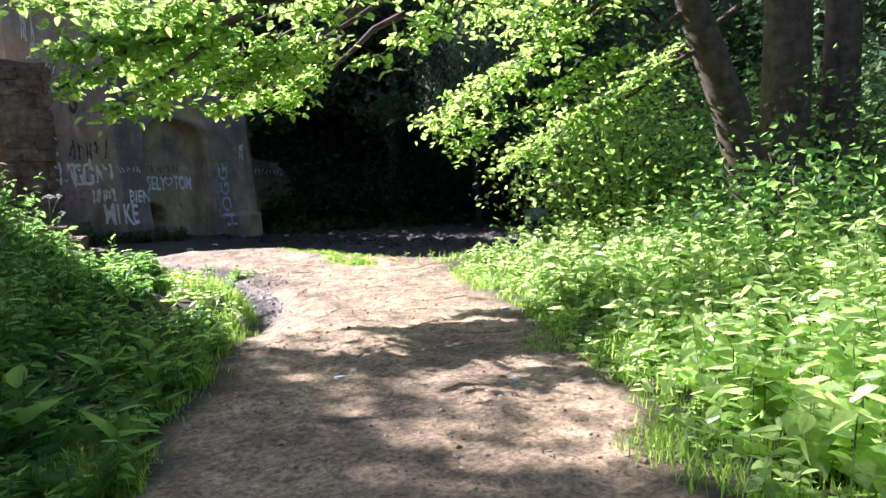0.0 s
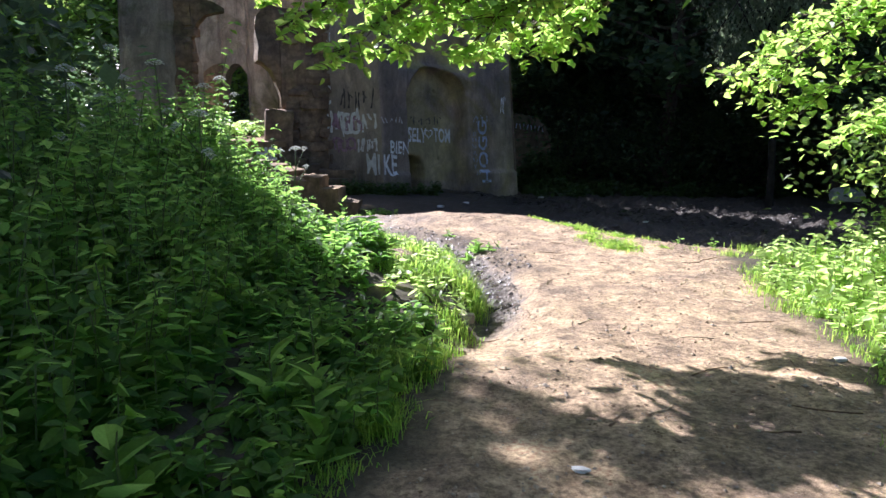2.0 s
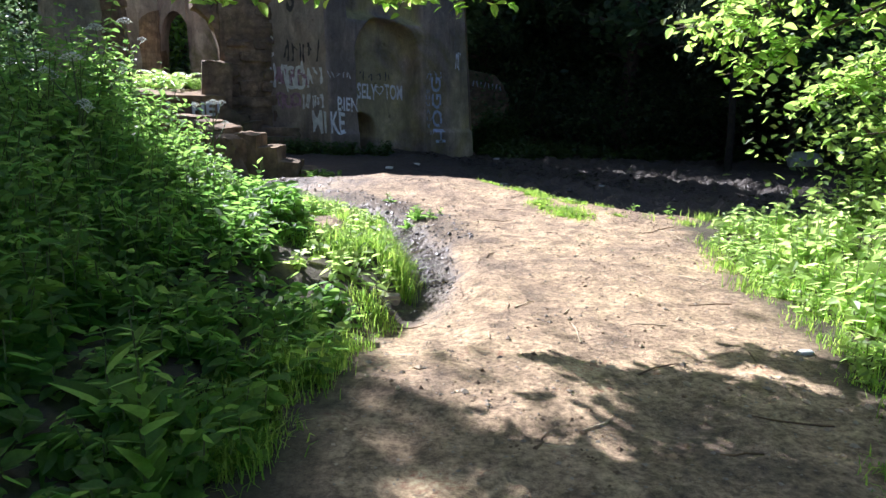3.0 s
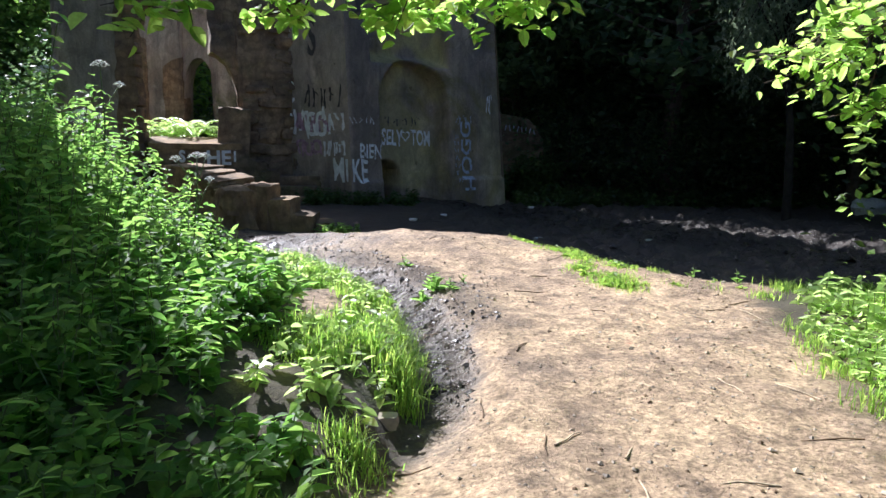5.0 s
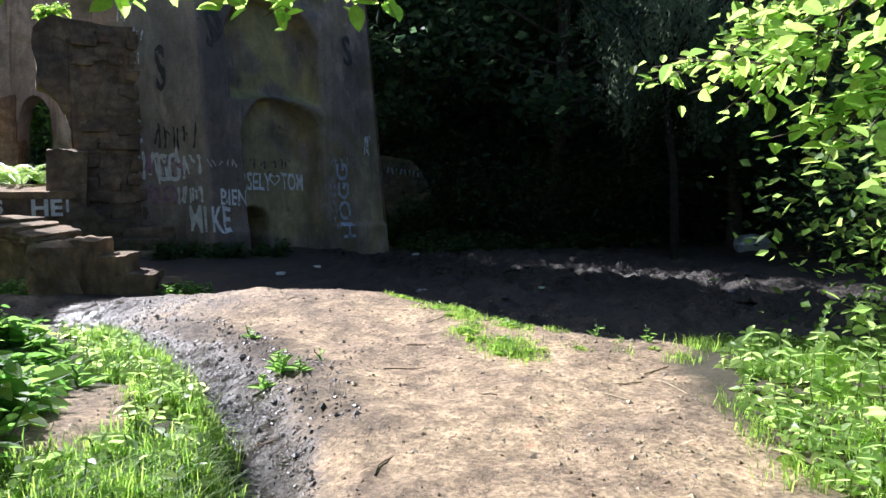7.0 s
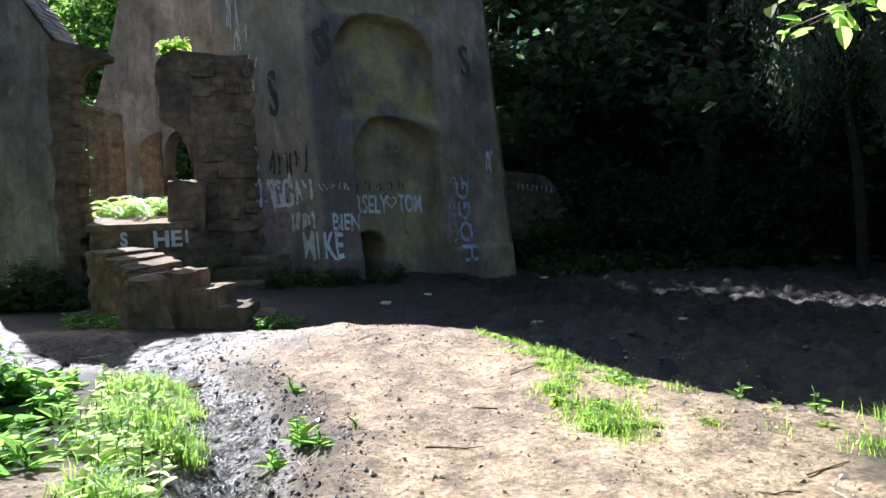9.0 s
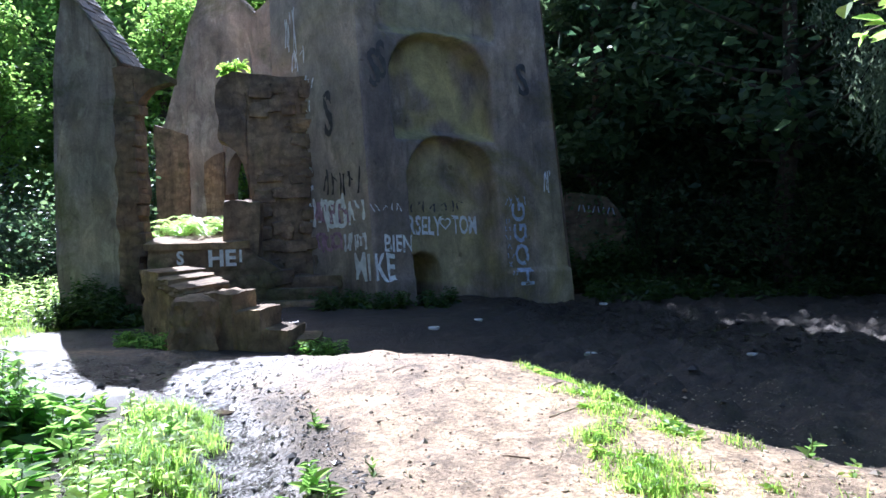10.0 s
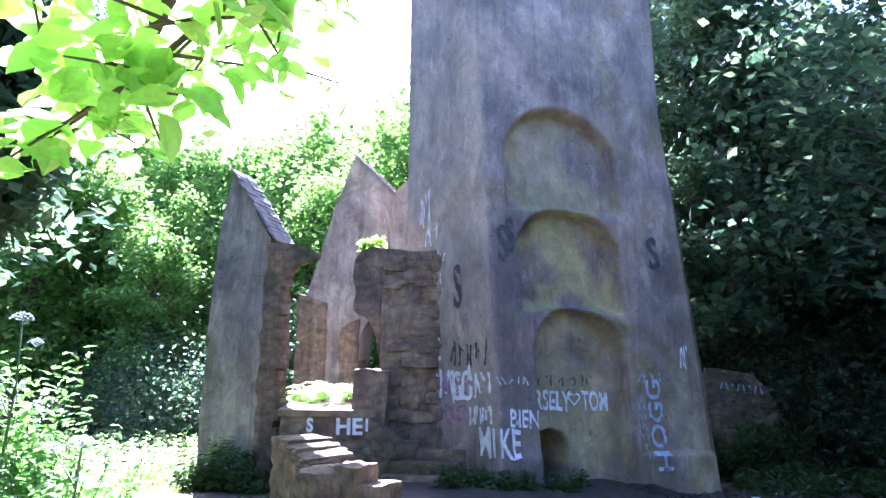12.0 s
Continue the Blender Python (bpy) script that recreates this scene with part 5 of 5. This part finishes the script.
# single plants
def broad_plant(name, label, at, height, leaf, count, material, seed, slim=0.4, upright=0.5, category="plant", plume=False):
    """A rosette or stalk with large leaves, each leaf a part."""
    rnd = random.Random(seed)
    x, y = at
    t = thing(name, label, category, (x, y, ground_z(x, y) - 0.02))
    bm = bmesh.new()
    tube(bm, wander((0, 0, 0), (rnd.uniform(-0.05, 0.05), rnd.uniform(-0.05, 0.05), height), 4, 0.012, rnd), [0.009, 0.008, 0.006, 0.004, 0.002], 5)
    part_bm("stalk", bm, STEM, t)
    for i in range(count):
        f = (i / count) ** 1.2
        ang = i * 2.4 + rnd.uniform(-0.3, 0.3)
        el = upright * (1 - 0.3 * f) + rnd.uniform(-0.45, 0.55)
        d = np.array([[math.cos(ang) * math.cos(el), math.sin(ang) * math.cos(el), math.sin(el)]])
        nn = np.array([[-math.cos(ang) * math.sin(el), -math.sin(ang) * math.sin(el), math.cos(el)]])
        ln = np.array([leaf * (1.1 - 0.75 * f) * rnd.uniform(0.55, 1.3)])
        v, fc = leaf_cards(np.array([[0, 0, height * f * 0.95]]), d, nn, ln, ln * slim, 0.2, 0.3)
        part("leaf", np_mesh("leaf", v, fc, material), t)
    return t


for i, (x, y, h, lf, c) in enumerate(((-2.22, 7.47, 0.66, 0.15, 26), (-2.5, 7.9, 0.35, 0.24, 10), (-2.75, 6.9, 0.4, 0.26, 12), (-1.25, 12.75, 0.2, 0.12, 22), (-1.12, 12.62, 0.12, 0.10, 12), (-1.36, 12.6, 0.14, 0.10, 14), (-1.3, 12.9, 0.1, 0.09, 10), (-0.98, 12.95, 0.1, 0.07, 7),
        (-2.45, 13.5, 0.16, 0.14, 16), (-2.7, 12.9, 0.2, 0.15, 15), (-3.3, 14.0, 0.16, 0.15, 14), (-2.35, 12.1, 0.18, 0.14, 14), (-1.55, 13.7, 0.14, 0.09, 12), (-2.35, 6.6, 0.3, 0.22, 9), (-2.6, 11.2, 0.5, 0.18, 14),
        (1.34, 13.35, 0.16, 0.09, 8), (1.62, 12.95, 0.16, 0.09, 8), (-2.25, 13.0, 0.15, 0.15, 12), (-3.0, 13.3, 0.15, 0.16, 12))):
    broad_plant("dock_plant", "green dock plant with broad leaves beside the path" if h < 0.5 else "tall seeding dock plant with broad leaves", (x, y), h, lf, c, NETTLE, 60 + i, 0.56, 0.9 if y < 11 else 0.75)


def hogweed(at, height, seed):
    rnd = random.Random(seed)
    x, y = at
    t = thing("hogweed", "tall hogweed with flat white flower heads in the thicket", "wild flower", (x, y, ground_z(x, y) - 0.02), "hogweeds")
    bm = bmesh.new()
    tip = (rnd.uniform(-0.08, 0.08), rnd.uniform(-0.08, 0.08), height)
    tube(bm, wander((0, 0, 0), tip, 4, 0.02, rnd), [0.012, 0.011, 0.009, 0.007, 0.005], 6)
    heads = [(tip, 0.075)]
    for k in range(3):
        a = rnd.uniform(0, 6.28)
        s = Vector(tip) * rnd.uniform(0.55, 0.85)
        e = s + Vector((math.cos(a) * 0.16, math.sin(a) * 0.16, 0.18 + rnd.uniform(0, 0.12)))
        tube(bm, [s, e], [0.006, 0.004], 5)
        heads.append((e, rnd.uniform(0.04, 0.06)))
    part_bm("stalk", bm, STEM, t)
    for c, r in heads:
        bm = bmesh.new()
        for q in range(34):
            a, rr = q * 2.4, r * math.sqrt((q + 0.5) / 34)
            p = Vector(c) + Vector((math.cos(a) * rr, math.sin(a) * rr, 0.035 - 0.6 * rr * rr / r + rnd.uniform(-0.004, 0.004)))
            bmesh.ops.create_icosphere(bm, subdivisions=1, radius=r * 0.13, matrix=Matrix.Translation(p) @ Matrix.Diagonal((1, 1, 0.5, 1)))
            if q % 4 == 0:
                tube(bm, [Vector(c) - Vector((0, 0, 0.02)), p], [0.0016, 0.001], 3)
        part_bm("flower_head", bm, PETAL, t, "flat white flower head")
    return t


for i, (x, y, h) in enumerate(((-4.06, 10.8, 1.75), (-4.2, 12.9, 1.85), (-3.9, 11.6, 1.6), (-4.4, 9.9, 1.7), (-3.35, 12.6, 1.1), (-4.6, 11.2, 1.9), (-3.6, 10.3, 1.35), (-4.9, 12.2, 1.75))):
    hogweed((x, y), h, 80 + i)

# ---- small things on the ground ----
def pebble_field(name, count, box, keep, size, material, label, seed, category):
    """Clods, stones or leaves joined as one sheet of small pieces."""
    rng = np.random.default_rng(seed)
    base = [(1, 0, 0), (-1, 0, 0), (0, 1, 0), (0, -1, 0), (0, 0, 1), (0, 0, -1)]
    tri = [(0, 2, 4), (2, 1, 4), (1, 3, 4), (3, 0, 4), (2, 0, 5), (1, 2, 5), (3, 1, 5), (0, 3, 5)]
    V, Fc = [], []
    for x, y, h in scatter(count, box, keep, seed):
        s = size * rng.lognormal(-0.15, 0.5)
        k = len(V)
        z = ground_z(x, y)
        a = rng.uniform(0, 6.28)
        for p in base:
            q = np.array(p) * s * rng.uniform(0.6, 1.3, 3) * (1, 0.8, 0.5)
            V.append((x + q[0] * math.cos(a) - q[1] * math.sin(a), y + q[0] * math.sin(a) + q[1] * math.cos(a), z + q[2] + s * 0.12))
        Fc += [tuple(k + i for i in f) for f in tri]
    return tagged(new(name, np_mesh(name, V, Fc, material)), label, category, kind="stuff")


on_path = lambda x, y: 1 if soil_at(x, y)[0] > 0.5 else 0
pebble_field("path_grit", 8000, (-2.6, 2.2, 4, 16), on_path, 0.007, STONE, "small stones and crumbs on the earth path", 91, "grit")
pebble_field("clods", 2200, (-2.6, 2.0, 5, 16), lambda x, y: on_path(x, y) if noise1(x, y, 0, 1.2, 44) > -0.15 else 0, 0.0085, DEADLEAF, "dark earth clods and dead leaves on the path", 92, "clods")
pebble_field("wood_chips", 900, (-2.4, 2.0, 5, 16), lambda x, y: on_path(x, y) if noise1(x, y, 0, 1.0, 45) > 0 else 0, 0.011, CHIP, "pale wood chips and husks trodden into the path", 191, "wood chips")


def fallen_twigs(count, seed):
    """Short bent twigs lying on the earth."""
    rnd = random.Random(seed)
    for k in range(count):
        while True:
            x, y = rnd.uniform(-1.6, 1.4), rnd.uniform(6.5, 15)
            if on_path(x, y):
                break
        a, ln = rnd.uniform(0, 3.14), rnd.uniform(0.05, 0.16)
        t = thing("twig", "thin dry fallen twig lying on the path", "twig", (x, y, ground_z(x, y)), "fallen twigs")
        pts = []
        for f in (-1, -0.3, 0.35, 1):
            px, py = math.cos(a) * ln * f + rnd.uniform(-0.012, 0.012), math.sin(a) * ln * f + rnd.uniform(-0.012, 0.012)
            pts.append((px, py, ground_z(x + px, y + py) - ground_z(x, y) + 0.005))
        bm = bmesh.new()
        tube(bm, pts, [0.005, 0.004, 0.004, 0.002], 5)
        part_bm("stick", bm, DEADLEAF if k % 3 else CHIP, t)


fallen_twigs(34, 192)
pebble_field("mud_clods", 5000, (-1, 7.5, 15, 24), lambda x, y: 1 if soil_at(x, y)[1] > 0.6 and x > -0.5 else 0, 0.018, GROUND_CLOD, "churned dark mud clods in the hollow", 93, "mud")
for i, (x, y, s) in enumerate(((-1.19, 7.37, 0.025), (-0.31, 6.8, 0.025), (-1.04, 19.49, 0.06), (0.46, 17.56, 0.06), (0.62, 8.7, 0.03), (4.9, 16.8, 0.06), (2.2, 17.4, 0.045), (1.0, 22.2, 0.06), (-1.6, 18.8, 0.065))):
    lit = thing("litter_scrap", "crumpled pale scrap of litter lying on the ground", "litter", (x, y, ground_z(x, y)), "scraps of litter")
    ob = rock("scrap", (s * 2, s * 1.3, s * 0.7), LITTER, lit, 70 + i, 3, 0.5, "", 0.6)
    ob.location.z = s * 0.25
sack = thing("plastic_sack", "white plastic sack lying beyond the muddy hollow", "sack", (8.6, 21.78, ground_z(8.6, 21.78)))
ob = rock("bag", (0.65, 0.45, 0.4), LITTER, sack, 77, 5, 0.25, "", 0.4)
ob.location.z = 0.14
for i, (x, y, s) in enumerate(((-1.36, 10.75, 0.09), (-1.5, 9.9, 0.07))):
    st = thing("stone", "rough pale stone at the edge of the drain", "stone", (x, y, ground_z(x, y)), "stones by the drain")
    ob = rock("rough_stone", (s * 1.6, s * 1.2, s), STONE, st, 40 + i, 3, 0.15, "", 0.6)
    ob.location.z = s * 0.3
pebble_field("bank_clods", 2600, (-3.4, -0.7, 10.2, 15.4), lambda x, y: 1 if soil_at(x, y)[1] > 0.4 else 0, 0.011, GROUND_CLOD, "churned wet clods on the bank of the drain", 194, "mud")
pebble_field("drain_clods", 420, (-4.8, -0.9, 9.6, 16.4), lambda x, y: 1 if soil_at(x, y)[2] > 0.55 and y < 16.4 and x < -0.9 else 0, 0.014, GROUND_CLOD, "wet dark mud clods along the drain", 94, "mud")
weed_field("wood_edge_weeds", scatter(420, (0.8, 10.5, 23.2, 26.4), lambda x, y: 0.35 + 0.3 * noise1(x, y, 0, 0.8, 33) if noise1(x, y, 0, 0.5, 34) > -0.2 else 0, 195), "dark undergrowth along the edge of the wood", IVY, 196, 0.15, 14)
weed_field("stub_weeds", scatter(90, (0.2, 2.3, 25.3, 26.1), lambda x, y: 1.15 + 0.3 * noise1(x, y, 0, 1.5, 35), 197), "tall dark weeds before the wall stub", IVY, 198, 0.15, 14)
weed_field("gable_ivy", scatter(190, (-8.9, -6.7, 19.75, 20.6), lambda x, y: 0.85 * max(0.25, 1 - 0.8 * abs(x + 7.9)) if x > -8.7 else 0, 95), "dark ivy and weeds at the foot of the gable wall", IVY, 96, 0.11, 16)
weed_field("wall_foot_weeds", scatter(110, (-6.0, -2.3, 16.6, 18.4), lambda x, y: 0.2 if (x < -4.5 and abs(y - (16.95 - 0.75 * (x + 4.3))) < 0.2) or math.hypot((x + 2.75) * 0.7, y - 17.35) < 0.22 else 0, 97), "weeds at the foot of the broken stone wall", NETTLE, 98, 0.08, 18)
weed_field("crest_weeds", scatter(80, (-0.5, 1.6, 12.6, 15.3), lambda x, y: 0.9 * crest_tuft(x, y), 99), "low leafy weeds on the crest of the mound", GRASS, 100, 0.07, 40)
for i, (x, y, r, sx) in enumerate(((-2.75, 14.8, 0.16, 1.2), (-1.62, 12.7, 0.13, 0.7), (3.6, 17.6, 0.5, 2.0), (2.6, 19.2, 0.4, 1.8), (4.6, 16.4, 0.4, 2.0))):
    rnd = random.Random(500 + i)
    bm = bmesh.new()
    ring = [bm.verts.new((math.cos(a) * r * sx * (1 + 0.25 * math.sin(3 * a + i)), math.sin(a) * r * (1 + 0.2 * math.cos(2 * a + i)), 0)) for a in np.linspace(0, 2 * math.pi, 28, endpoint=False)]
    bm.faces.new(ring)
    me = bpy.data.meshes.new("puddle")
    bm.to_mesh(me)
    bm.free()
    me.materials.append(WATER)
    low = min(ground_z(x + r * 0.5 * math.cos(a), y + r * 0.5 * math.sin(a)) for a in range(6))
    ob = tagged(new("puddle", me), "shallow brown puddle in the wet mud", "puddle", "puddles")
    ob.matrix_world = pose(x, y, low + 0.012, 0, 0, rnd.uniform(110, 150))
top = weed_field("wall_top_weeds", scatter(16, (-5.85, -5.3, 21.05, 21.4), lambda x, y: 0.2, 510), "sunlit weeds growing on the broken wall head", GRASS, 511, 0.1, 30)
top.location.z = 4.25
